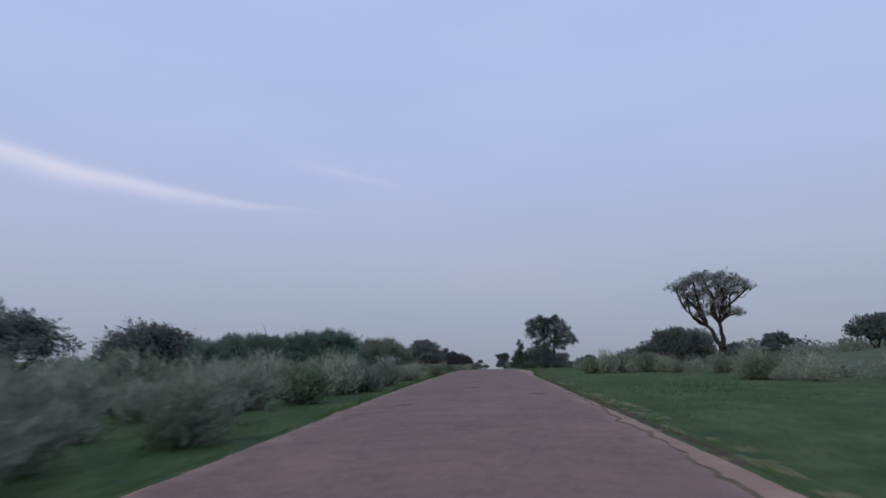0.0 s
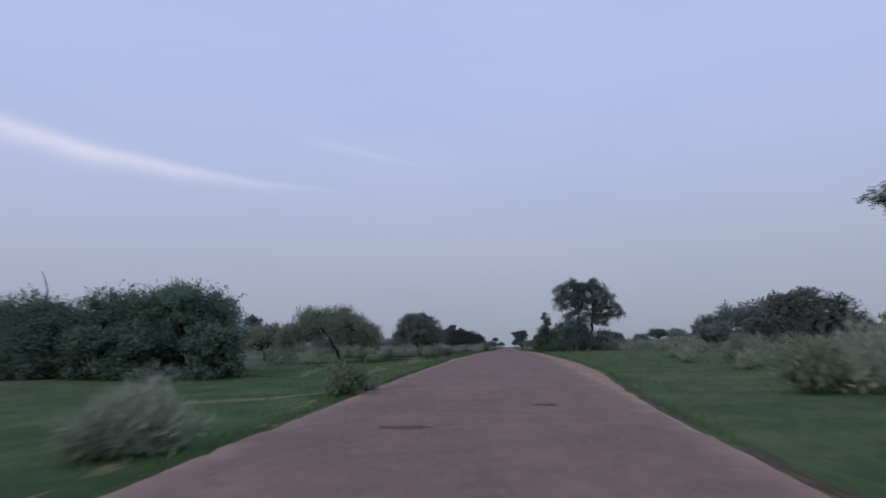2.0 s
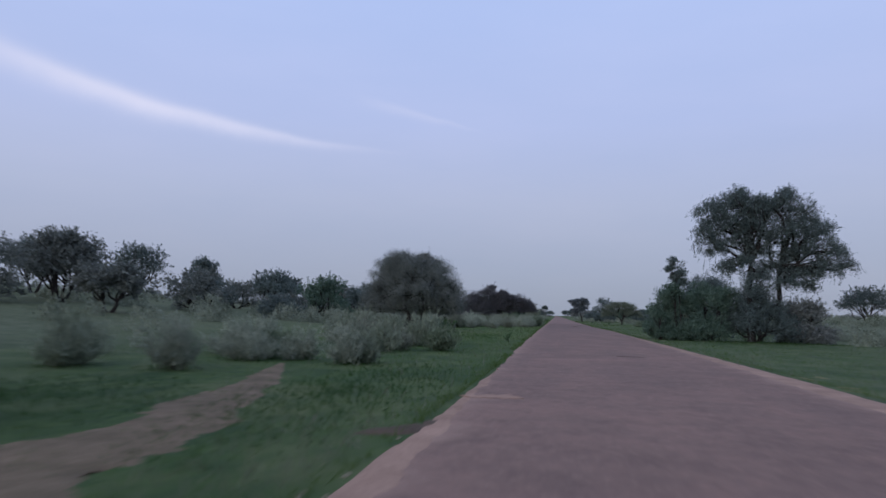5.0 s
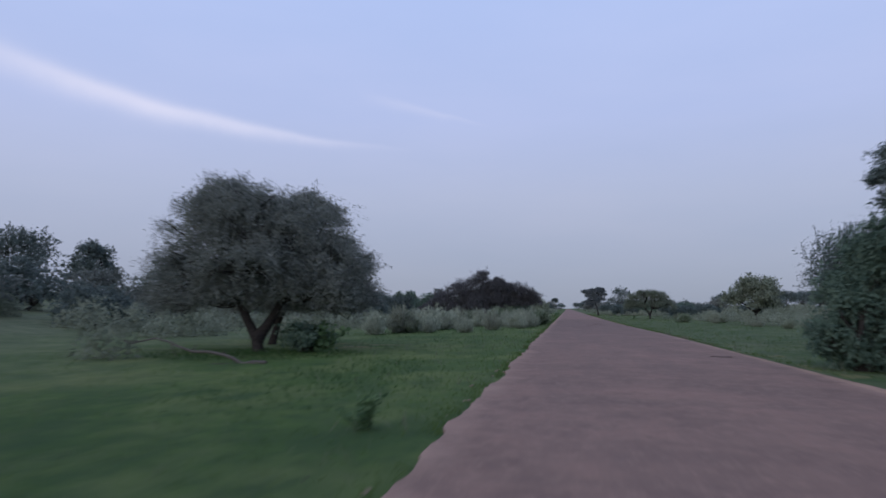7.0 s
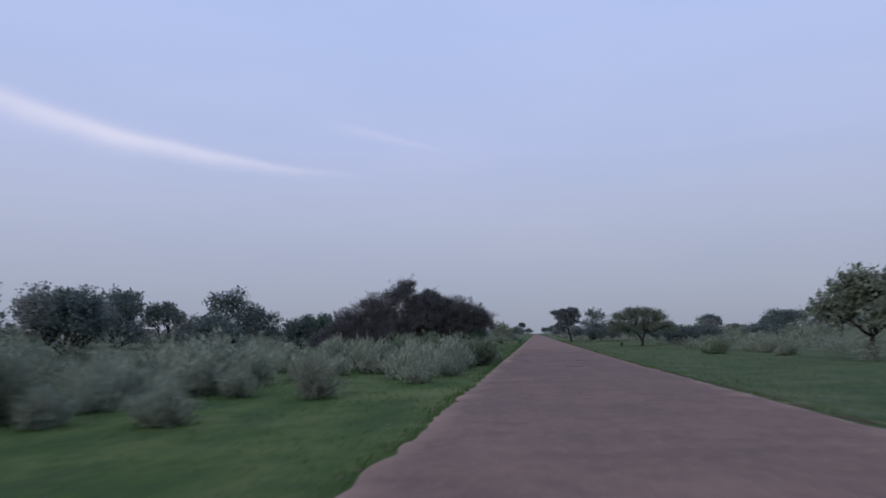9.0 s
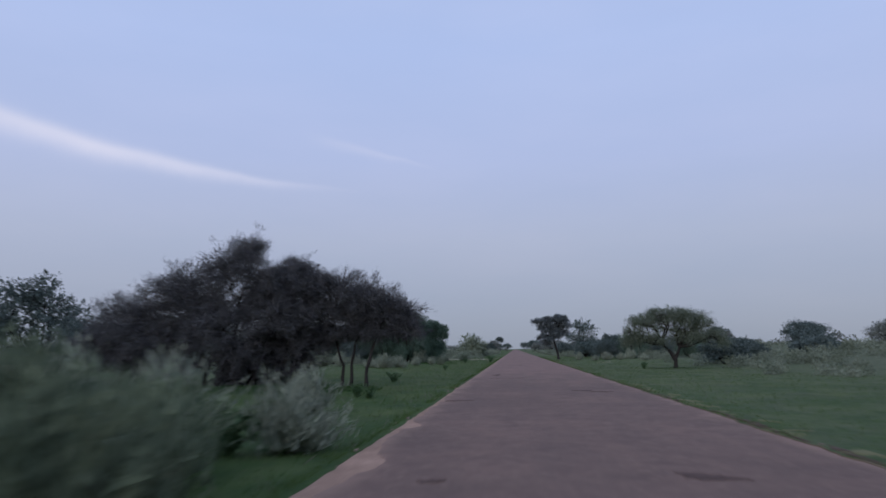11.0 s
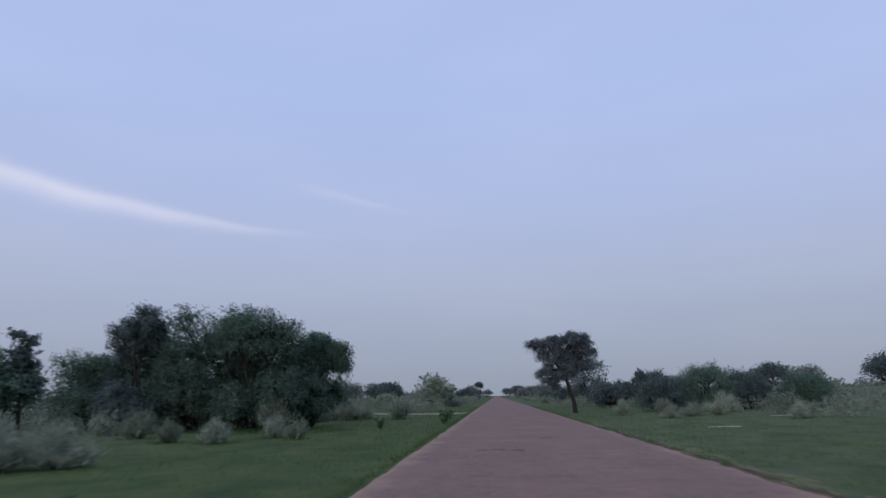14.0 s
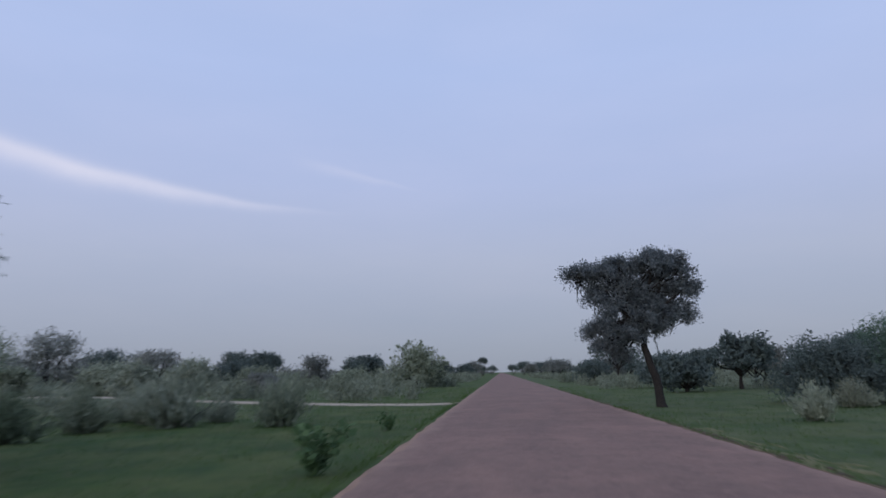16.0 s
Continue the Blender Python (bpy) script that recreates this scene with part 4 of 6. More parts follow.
# weeping tree on a leaning trunk
tree(-11.5, 78.9, [(-1.3, 0, 3.3, 1.7, 1.5, 0.8), (-2.6, 0.3, 3.0, 1.6, 1.4, 0.85), (0.4, -0.2, 3.0, 1.6, 1.4, 0.85), (1.6, 0.1, 2.4, 1.2, 1.1, 0.8), (-3.8, 0, 2.3, 1.2, 1.1, 0.8),
                   (-0.3, 0.5, 3.8, 1.2, 1.1, 0.5), (-2.2, -0.3, 3.8, 1.2, 1.0, 0.5), (-4.5, 0.2, 1.7, 0.8, 0.8, 0.6), (2.2, 0.2, 1.8, 0.8, 0.8, 0.6), (-1, -1.0, 2.5, 1.8, 0.9, 0.8), (-1, 1.2, 2.4, 1.8, 0.9, 0.8), (1.5, 1.9, 2.3, 1.2, 1.0, 0.8), (0.6, 1.6, 3.1, 1.2, 1.0, 0.7)],
     [[(0.1, 0, -0.1), (-0.35, 0, 0.9), (-1.1, 0, 2.1)]], LEAF_OLIVE,
     "olive weeping tree on a leaning dark trunk", 41, count=20000, droop=0.8, clump=0.4, trunk_r=0.15, leaf_len=0.17, leaf_w=0.05, low=0.8, twigs=7, dense=2.2, hang=0.55, inner=0.2)
auto_tree(-20.6, 88.5, 3.9, 5.0, LEAF_OLIVE, "small olive tree on a leaning stem", 250, stem=0.28, count=7000, droop=0.5, clump=0.36, leaf_len=0.16, leaf_w=0.05, lean=-0.5)
# large round tree by the road
tree(-10.9, 119.2, [(-1.5, 0, 3.7, 1.8, 1.7, 1.1), (1.0, 0.2, 3.9, 1.8, 1.7, 1.1), (-0.2, -0.4, 4.4, 1.6, 1.5, 0.8), (2.2, 0, 2.7, 1.2, 1.3, 1.1), (-2.6, 0.2, 2.5, 1.3, 1.3, 1.1), (0.2, 1.1, 2.8, 1.9, 1.3, 1.1),
                    (0.1, -1.2, 2.8, 1.8, 1.2, 1.0), (2.6, -0.3, 1.8, 0.8, 0.9, 0.7), (-3.2, 0.2, 1.6, 1.0, 1.0, 0.7), (1.3, 0.2, 2.4, 1.3, 1.3, 0.8), (-1.7, 0.1, 4.6, 1.3, 1.2, 0.75), (-1.2, 0.0, 5.1, 1.2, 1.1, 0.5), (-0.6, -0.8, 1.9, 1.4, 0.9, 0.6), (1.3, -0.4, 1.9, 1.1, 0.9, 0.6), (-2.2, -0.3, 1.6, 1.2, 1.0, 0.6)],
     [[(0, 0, -0.1), (-0.15, 0, 0.5), (-0.7, 0, 1.5)], [(-0.12, 0.0, 0.45), (0.2, 0.1, 0.9), (0.6, 0.1, 1.6)]], LEAF_SHADE,
     "large rounded thorn tree with forked trunk on grass", 42, count=32000, droop=0.5, clump=0.38, trunk_r=0.2, low=1.5, leaf_len=0.13, leaf_w=0.05, twigs=8, dense=2.2, hang=0.2)
auto_tree(-9.5, 119.4, 0.95, 1.8, LEAF_GREEN, "low dark green bush at a tree's foot", 140, stem=0.0, stems=3, count=2500, category="bush", name="bush", clump=0.25, leaf_len=0.1, leaf_w=0.05)
auto_tree(-31.0, 166.5, 4.6, 6.0, LEAF_DUSK, "grey-green thorn tree behind scrub", 256, stems=2, stem=0.15, count=5000)
auto_tree(-28.5, 164.0, 4.4, 4.6, LEAF_DARK, "dark thorn tree behind scrub", 257, stems=2, stem=0.15, count=4000)
auto_tree(-22.5, 170.0, 2.9, 5.0, LEAF_DARK, "low dark thorn tree behind scrub", 258, stems=2, stem=0.05, count=4000)
tree(-11.3, 124.0, [(-0.6, 0, 4.8, 1.3, 1.3, 0.75), (0.7, 0.1, 4.9, 0.9, 1.0, 0.5), (-0.1, 0, 5.4, 0.8, 0.8, 0.4), (-1.6, 0, 5.2, 0.9, 0.9, 0.5), (-2.2, 0, 3.8, 1.5, 1.5, 1.0), (0.9, 0, 3.7, 1.2, 1.2, 0.75), (-0.5, -0.4, 3.4, 1.6, 1.3, 0.9), (1.7, 0.1, 3.0, 1.0, 1.1, 0.7), (0.8, -0.3, 2.5, 1.3, 1.2, 0.8),
                    (-1.2, -0.3, 2.3, 1.5, 1.3, 0.9), (2.0, 0, 2.0, 0.9, 1.0, 0.7), (0.6, 0.3, 1.7, 1.2, 1.1, 0.6), (-0.8, 0, 1.6, 1.1, 1.1, 0.5), (-3.0, 0, 2.6, 1.2, 1.2, 0.9), (1.6, -0.2, 1.6, 0.8, 0.8, 0.5), (-2.6, 0.2, 1.7, 1.1, 1.0, 0.6)],
     [[(-1.4, 0, -0.1), (-1.2, 0, 0.8), (-0.8, 0, 1.8)]], LEAF_DUSK,
     "rounded thorn tree close behind a larger one", 141, count=26000, droop=0.3, dense=1.9, clump=0.4, trunk_r=0.16, leaf_len=0.13, leaf_w=0.05, low=1.1, inner=0.6, twigs=6, sprigs=2.0)
auto_tree(-29.8, 154.9, 5.4, 7.0, LEAF_GREEN, "dense dark green bushy tree", 43, stem=0.05, stems=3)
auto_tree(-50.5, 163.0, 6.6, 5.6, LEAF_DARK, "dark broad-topped tree behind scrub", 44, stem=0.25, stems=2)
auto_tree(-40.0, 162.7, 6.0, 7.6, LEAF_DARK, "dark broad tree behind scrub", 45, stem=0.2, stems=3)
auto_tree(-64.0, 167.7, 8.6, 9.0, LEAF_DARK, "broad dark tree far off", 46, stem=0.3, stems=2)
auto_tree(-39.5, 121.4, 6.4, 7.0, LEAF_SHADE, "spreading thorn tree with bare stems", 47, stems=3, stem=0.18, count=8000)
auto_tree(-43.0, 125.4, 6.2, 6.5, LEAF_SHADE, "spreading thorn tree in scrub", 48, stems=2)
auto_tree(-31.0, 115.5, 3.6, 5.0, LEAF_SHADE, "low thorn tree in scrub", 49, stems=2)
for k, (bx, by, bh, bw) in enumerate([(-32.5, 129.4, 5.0, 6.0), (-36.2, 138.0, 5.0, 6.0), (-37.6, 147.0, 5.0, 6.0), (-25.5, 131.0, 2.6, 4.5), (-29.0, 141.0, 3.0, 5.0), (-39.0, 184.0, 6.2, 6.0), (-33.5, 188.0, 3.8, 5.0), (-24.0, 190.0, 3.6, 4.6), (-44.0, 112.0, 7.2, 7.0), (-50.0, 113.0, 7.4, 7.0), (-40.0, 114.0, 6.0, 6.0), (-57.0, 114.0, 7.8, 7.5)]):
    auto_tree(bx, by, bh - (ground_z(bx, by) - rise(by)), bw, (LEAF_SHADE, LEAF_DARK)[k % 2], "grey-green thorn bush on a scrubby ridge", 262 + k, stem=0.05, stems=3, count=4000, category="bush", name="bush", leaf_len=0.17, leaf_w=0.08)
auto_tree(-52.0, 133.2, 5.6, 6.5, LEAF_DARK, "dark rounded tree behind scrub", 50, stems=2)

# ---- middle stretch ----
# thicket of dark thorn trees hanging over the verge
tree(-13.8, 181.6, [(-2.6, 0, 2.6, 1.8, 1.6, 1.4), (-0.6, 0.2, 3.8, 1.8, 1.6, 1.3), (1.5, 0, 4.5, 1.5, 1.4, 1.2), (1.9, 0.2, 5.5, 0.9, 0.9, 0.7), (-1.2, -0.4, 1.8, 1.8, 1.5, 1.2), (1.2, -0.5, 2.4, 1.8, 1.5, 1.4),
                    (-4.0, 0.2, 1.6, 1.4, 1.2, 1.1), (3.2, 0.2, 4.1, 1.4, 1.3, 1.0), (3.3, 0, 2.8, 1.5, 1.3, 1.1), (-5.2, 0.1, 1.1, 1.1, 1.0, 0.8), (0.2, 0, 2.9, 1.6, 1.3, 1.2), (-2.6, -0.6, 0.9, 1.5, 1.1, 0.7), (-0.2, -0.5, 1.0, 1.5, 1.1, 0.7), (2.0, -0.3, 1.3, 1.2, 1.0, 0.7)],
     [[(0.5, 0, -0.1), (0.7, 0, 1.4)], [(-0.4, 0.2, -0.1), (-0.9, 0.2, 1.3)], [(0.9, 0.3, -0.1), (1.6, 0.3, 2.6)], [(2.3, 0.2, -0.1), (2.8, 0.2, 1.8)]], LEAF_THORN,
     "dark tangled thorn tree with a peaked crown", 61, count=36000, droop=0.3, clump=0.42, trunk_r=0.1, leaf_len=0.34, leaf_w=0.024, low=0.15, twigs=12, clumps=1.2, sprigs=2.0, dense=1.6, spiky=0.7)
tree(-8.6, 182.4, [(-1.6, 0, 4.2, 1.5, 1.4, 1.0), (0.2, 0.2, 4.0, 1.5, 1.4, 0.9), (1.6, 0, 3.6, 1.3, 1.2, 0.9), (-0.7, -0.2, 3.0, 1.4, 1.2, 0.8), (-2.6, 0.1, 3.4, 1.4, 1.3, 1.1), (0.9, 0.2, 2.9, 1.3, 1.2, 0.7), (2.4, 0.1, 2.9, 1.0, 1.0, 0.8),
                   (3.0, 0.0, 3.1, 0.9, 0.9, 0.7), (3.4, 0.1, 2.4, 0.6, 0.7, 0.5), (-1.4, 0.3, 4.9, 0.9, 0.9, 0.5), (-1.9, 0.2, 2.2, 1.2, 1.0, 0.9), (-2.8, 0.0, 1.5, 1.2, 1.0, 0.9), (-0.6, 0.4, 2.2, 0.9, 0.8, 0.5), (-0.9, -0.2, 1.7, 1.0, 0.9, 0.8), (-1.4, 0.2, 0.9, 1.0, 0.9, 0.6), (-0.3, 0.5, 2.0, 0.8, 0.8, 0.6), (0.3, 0, 2.15, 0.9, 0.8, 0.4), (1.3, 0.1, 2.2, 1.0, 0.9, 0.4), (2.4, 0.1, 2.2, 0.9, 0.9, 0.4)],
     [[(0.72, 0, -0.1), (0.7, 0, 0.9), (0.35, 0, 2.0)], [(0.92, 0.15, -0.1), (1.0, 0.1, 0.9), (1.2, 0.1, 1.9)], [(1.75, -0.6, -0.1), (1.85, -0.4, 1.1), (2.15, -0.1, 2.2)], [(-1.6, 0.3, -0.1), (-1.4, 0.3, 0.8), (-1.3, 0.3, 1.7)]], LEAF_THORN,
     "dark thorn tree with bare crooked stems over grass", 62, count=34000, inner=0.2, droop=0.3, clump=0.42, trunk_r=0.078, leaf_len=0.34, leaf_w=0.024, low=0.4, twigs=12, clumps=1.2, sprigs=1.3, dense=1.6, spiky=0.7)
for k, (bx, by, bh, bw) in enumerate([(-10.6, 182.9, 2.3, 2.4), (-12.0, 182.2, 2.0, 2.6)]):
    auto_tree(bx, by, bh, bw, LEAF_THORN, "dark tangled thorn bush between thorn trees", 320 + k, stem=0.0, stems=3, count=7000, category="bush", name="bush", clump=0.36, leaf_len=0.26, leaf_w=0.03, dense=1.5, spiky=0.5)
auto_tree(-36.8, 202.5, 7.2, 7.8, LEAF_DARK, "dark green tree with several stems in scrub", 64, stems=3, stem=0.11, count=6750, droop=0.2)
auto_tree(-27.0, 205.6, 4.4, 5.0, LEAF_GREEN, "dark green bushy tree in scrub", 65, stems=2, stem=0.1)
auto_tree(-60.0, 217.7, 8.0, 7.0, LEAF_DARK, "tall dark tree far off", 66, stem=0.28, stems=2)
auto_tree(-54.0, 218.0, 6.6, 6.8, LEAF_DARK, "broad dark tree far off", 306, stem=0.26, stems=2)
auto_tree(-52.0, 192.5, 5.0, 8.0, LEAF_DUSK, "grey-green thorn trees in scrub", 67, stems=3)
auto_tree(-72.0, 232.8, 7.0, 8.0, LEAF_DARK, "dark tree far off", 68, stem=0.28, stems=2)
# double-crowned tree on the right verge
tree(10.6, 206.8, [(-1.9, 0, 3.35, 1.4, 1.3, 0.85), (-0.4, 0.3, 3.8, 1.4, 1.4, 0.85), (0.8, -0.2, 3.7, 1.4, 1.3, 0.85), (-1.2, 0.1, 4.1, 1.1, 1.0, 0.5), (-2.6, 0.1, 3.5, 0.8, 0.8, 0.5), (0.2, 0.6, 2.6, 1.6, 1.2, 0.8), (-2.7, 0.1, 2.3, 0.9, 0.9, 0.7), (1.5, 0.2, 2.5, 1.2, 1.1, 0.8), (2.2, 0.1, 3.2, 1.0, 1.0, 0.55), (2.9, 0.1, 2.5, 0.9, 0.9, 0.6), (-3.2, 0.0, 2.8, 0.6, 0.6, 0.4), (0.6, 0.0, 4.0, 1.2, 1.1, 0.5), (1.9, 0.1, 3.7, 1.0, 0.9, 0.5), (-3.4, 0.0, 2.0, 0.7, 0.7, 0.5), (3.4, 0.0, 2.0, 0.7, 0.7, 0.5), (-1.5, -0.5, 2.2, 1.2, 0.9, 0.55), (1.3, -0.5, 2.2, 1.2, 0.9, 0.55)],
     [[(0, 0, -0.1), (0.05, 0, 0.8), (0.35, 0, 1.6)], [(0.05, 0, 0.7), (-0.3, 0, 1.2), (-0.8, 0, 1.8)]], LEAF_VERGE,
     "olive-green spreading tree with short dark trunk on verge", 71, count=17000, droop=0.3, clump=0.4, trunk_r=0.16, leaf_len=0.12, leaf_w=0.05, low=1.2, twigs=7, dense=2.2, hang=0.2)
auto_tree(16.5, 214.6, 2.4, 4.6, LEAF_DARK, "low dark thorn bush in scrub", 72, stems=2, stem=0.05, count=4000, category="bush", name="bush")
auto_tree(45.0, 237.8, 3.9, 5.0, LEAF_DARK, "dark flat-topped tree over scrub", 73, stem=0.3)
auto_tree(60.0, 252.9, 3.6, 3.8, LEAF_DARK, "small dark tree over scrub", 74, stem=0.35)
auto_tree(33.0, 236.8, 2.4, 5.5, LEAF_DARK, "low dark thorn tree in scrub", 75, stems=3, stem=0.05)
auto_tree(24.0, 233.7, 2.4, 5.5, LEAF_DARK, "low dark thorn tree in scrub", 76, stems=3, stem=0.05)

# ---- last stretch ----
# large dark green grove on the left
for k, (bx, by, bh, bw, st) in enumerate([(-12.8, 229.0, 6.8, 6.2, 0.08), (-18.0, 228.4, 6.1, 4.6, 0.06), (-10.7, 231.5, 5.0, 4.4, 0.1), (-15.6, 229.4, 6.3, 5.8, 0.05), (-21.0, 230.0, 4.9, 5.0, 0.04), (-13.6, 230.8, 4.4, 5.0, -0.05), (-17.4, 229.6, 4.2, 5.0, -0.05)]):
    auto_tree(bx, by, bh, bw, LEAF_GREEN if k != 1 else LEAF_DARK, "dense dark green many-stemmed tree beside grass", 81 + k, stem=st, stems=4, count=20000 if k < 2 else 10000,
              droop=0.25, clump=0.42, leaf_len=0.15, leaf_w=0.07, dense=1.7, hang=0.15)
tree(-9.9, 231.2, [(0.2, 0, 4.0, 0.9, 0.9, 0.75), (0.7, 0.1, 3.3, 0.85, 0.8, 0.6), (-0.4, 0, 4.3, 0.8, 0.8, 0.55), (1.0, 0.1, 3.9, 0.5, 0.5, 0.4), (-0.2, 0.1, 3.2, 0.8, 0.8, 0.5)],
     [[(-0.9, 0, -0.1), (-0.8, 0, 1.4), (-0.3, 0, 2.7)]], LEAF_GREEN, "dark green tree leaning out of a grove", 307, count=7000, droop=0.5, clump=0.36, trunk_r=0.1, leaf_len=0.15, leaf_w=0.065, low=2.2, dense=1.8, hang=0.4)
auto_tree(-10.9, 230.4, 3.4, 3.8, LEAF_GREEN, "dark green bush filling a grove", 270, stem=0.0, stems=3, count=6000, category="bush", name="bush", clump=0.38, leaf_len=0.15, leaf_w=0.065)
auto_tree(-28.5, 231.8, 4.6, 7.0, LEAF_GREEN, "dark green bushy tree in scrub", 86, stem=0.08, stems=3, count=6750)
tree(-26.8, 232.3, [(0.3 * math.sin(2.4 * i), 0.2 * math.cos(2.4 * i), 2.2 + 0.42 * i, 0.95 - 0.085 * i, 0.9 - 0.085 * i, 0.5 - 0.03 * i) for i in range(8)],
     [[(0, 0, -0.1), (0, 0, 2.2), (0.05, 0, 4.2)]], LEAF_DARK, "slender upright tree above bushes", 87, count=2600, clump=0.28, trunk_r=0.1, sprigs=1.5)
auto_tree(-48.0, 238.8, 6.4, 9.0, LEAF_DARK, "dark tree behind scrub", 88, stem=0.04, stems=2)
auto_tree(-42.0, 245.8, 5.0, 6.0, LEAF_DARK, "dark rounded tree behind scrub", 89, stem=0.04, stems=2)
# roadside tree on a leaning trunk
tree(4.95, 249.9, [(-0.1, 0.1, 5.8, 0.8, 0.8, 0.4), (0.6, 0.1, 5.75, 0.7, 0.7, 0.4), (-1.3, 0.1, 5.55, 0.7, 0.7, 0.4), (-2.9, 0, 5.2, 0.75, 0.8, 0.45), (-2.0, 0.2, 5.3, 0.8, 0.9, 0.5), (-1.3, 0.1, 4.8, 0.85, 0.8, 0.5), (-0.2, -0.2, 5.45, 0.85, 0.9, 0.55), (0.7, 0.2, 5.4, 0.8, 0.8, 0.6), (1.1, 0.1, 4.7, 0.65, 0.7, 0.6),
                   (0.0, 0.3, 4.7, 0.85, 0.8, 0.55), (-2.3, 0.1, 4.4, 0.75, 0.7, 0.5), (-1.3, -0.2, 4.0, 0.85, 0.8, 0.5), (0.1, 0.2, 3.9, 0.8, 0.7, 0.5), (0.9, 0.1, 3.7, 0.6, 0.6, 0.5), (0.0, 0.1, 3.1, 0.7, 0.6, 0.45),
                   (-1.9, -0.1, 3.3, 0.75, 0.7, 0.5), (-1.1, -0.3, 2.8, 0.7, 0.6, 0.4), (-2.0, 0.2, 2.5, 0.6, 0.6, 0.35), (-2.3, 0.1, 3.0, 0.6, 0.6, 0.4), (-1.5, 0.3, 2.1, 0.5, 0.5, 0.3), (-0.6, 0.3, 4.3, 0.85, 0.8, 0.55), (-0.2, -0.1, 3.6, 0.8, 0.7, 0.5), (-0.8, 0.2, 3.3, 0.7, 0.6, 0.5)],
     [[(0, 0, -0.1), (-0.2, 0, 1.2), (-0.55, 0, 2.3), (-0.6, 0, 3.0)]], LEAF_BLUE,
     "dark roadside tree with leaning trunk and heart-shaped crown", 91, count=21000, droop=0.22, clump=0.37, trunk_r=0.18, leaf_len=0.13, leaf_w=0.06, low=1.7, twigs=7, clumps=0.75, inner=0.4, dense=1.7, hang=0.08)
auto_tree(10.3, 266.8, 2.6, 3.6, LEAF_DARK, "small dark tree behind scrub", 92, stem=0.05, count=4050)
for k, (bx, by, bh, bw) in enumerate([(11.6, 250.9, 3.0, 4.6), (15.0, 251.5, 3.7, 5.2), (18.6, 252.4, 3.5, 5.0), (23.5, 253.9, 3.2, 5.0)]):
    auto_tree(bx, by, bh, bw, (LEAF_DARK, LEAF_GREEN)[k % 2], "dense dark green thicket beside the verge", 93 + k, stem=0.05, stems=3, count=8100, clump=0.45, category="bush", name="bush", leaf_len=0.15, leaf_w=0.07, dense=2.0, hang=0.3)
auto_tree(14.8, 318.0, 8.6, 7.6, LEAF_DARK, "dark rounded tree on a bare trunk far down the road", 304, stem=0.2, count=5000)
auto_tree(14.6, 269.8, 3.8, 4.8, LEAF_DARK, "small spreading acacia with a dark trunk", 98, stem=0.25, count=4725)
auto_tree(-9.3, 290.3, 4.6, 6.8, LEAF_OLIVE, "rounded green tree near the road", 99, stem=0.0, count=6075)
for k, (bx, by, bh, bw, st) in enumerate([(-9.0, 522.6, 8.0, 6.0, 0.35), (14, 472.6, 5.5, 9, 0.2), (3.0 + 7, 560, 7.0, 10, 0.25), (-20, 432.6, 5.0, 8, 0.2), (22, 392.6, 4.4, 7, 0.2), (30, 332.6, 4.6, 6, 0.3),
                                          (-26, 342.6, 4.5, 7, 0.2), (-36, 322.6, 4.6, 6, 0.25), (12, 600, 7, 10, 0.2), (20, 620, 7, 12, 0.2), (28, 640, 7, 10, 0.2), (-14, 640, 6.5, 10, 0.2), (6.5, 640, 6.5, 8, 0.25), (-7, 700, 6.5, 8, 0.2), (-24, 660, 6, 11, 0.2), (-50, 347.6, 5.2, 8, 0.25), (18, 302.6, 3.6, 5, 0.2), (-20, 320.6, 4.2, 5, 0.3), (44, 312.6, 5.0, 8, 0.2), (58, 302.6, 5.4, 9, 0.2), (72, 332.6, 6, 9, 0.2)]):
    auto_tree(bx, by, bh, bw, LEAF_DARK, "dark thorn tree far down the road", 110 + k, stem=st, stems=2, count=2600, leaf_len=0.3, leaf_w=0.16, fine=False)
for k, (bx, by, bh, bw, st) in enumerate([(9.5, 305, 3.2, 4.6, 0.05), (14, 322, 3.8, 5.5, 0.1), (21, 345, 4.0, 6, 0.1), (11, 375, 4.4, 7, 0.15), (16, 420, 5.0, 8, 0.2), (8.5, 450, 4.5, 6, 0.2), (-8.5, 365, 3.6, 5, 0.1), (-13, 330, 3.4, 5, 0.05),
                                          (-16, 395, 4.4, 7, 0.15), (-24, 306, 4.4, 5.0, 0.0), (-31, 298, 3.4, 6, 0.1), (-44, 305, 4.6, 6, 0.2), (-58, 318, 5.0, 8, 0.2), (-10, 445, 5.5, 7, 0.25), (11.5, 278, 3.0, 4.2, 0.1), (20, 281, 3.6, 5, 0.2),
                                          (27, 276, 3.4, 5.4, 0.1), (36, 283, 3.8, 6, 0.15), (46, 272, 3.8, 6.5, 0.1), (57, 268, 4.2, 7, 0.15)]):
    auto_tree(bx, by, bh, bw, (LEAF_DARK, LEAF_DUSK)[k % 2], "low dark thorn tree in the scrub ahead", 150 + k, stem=st, stems=2, count=2200, leaf_len=0.24, leaf_w=0.13, fine=False)
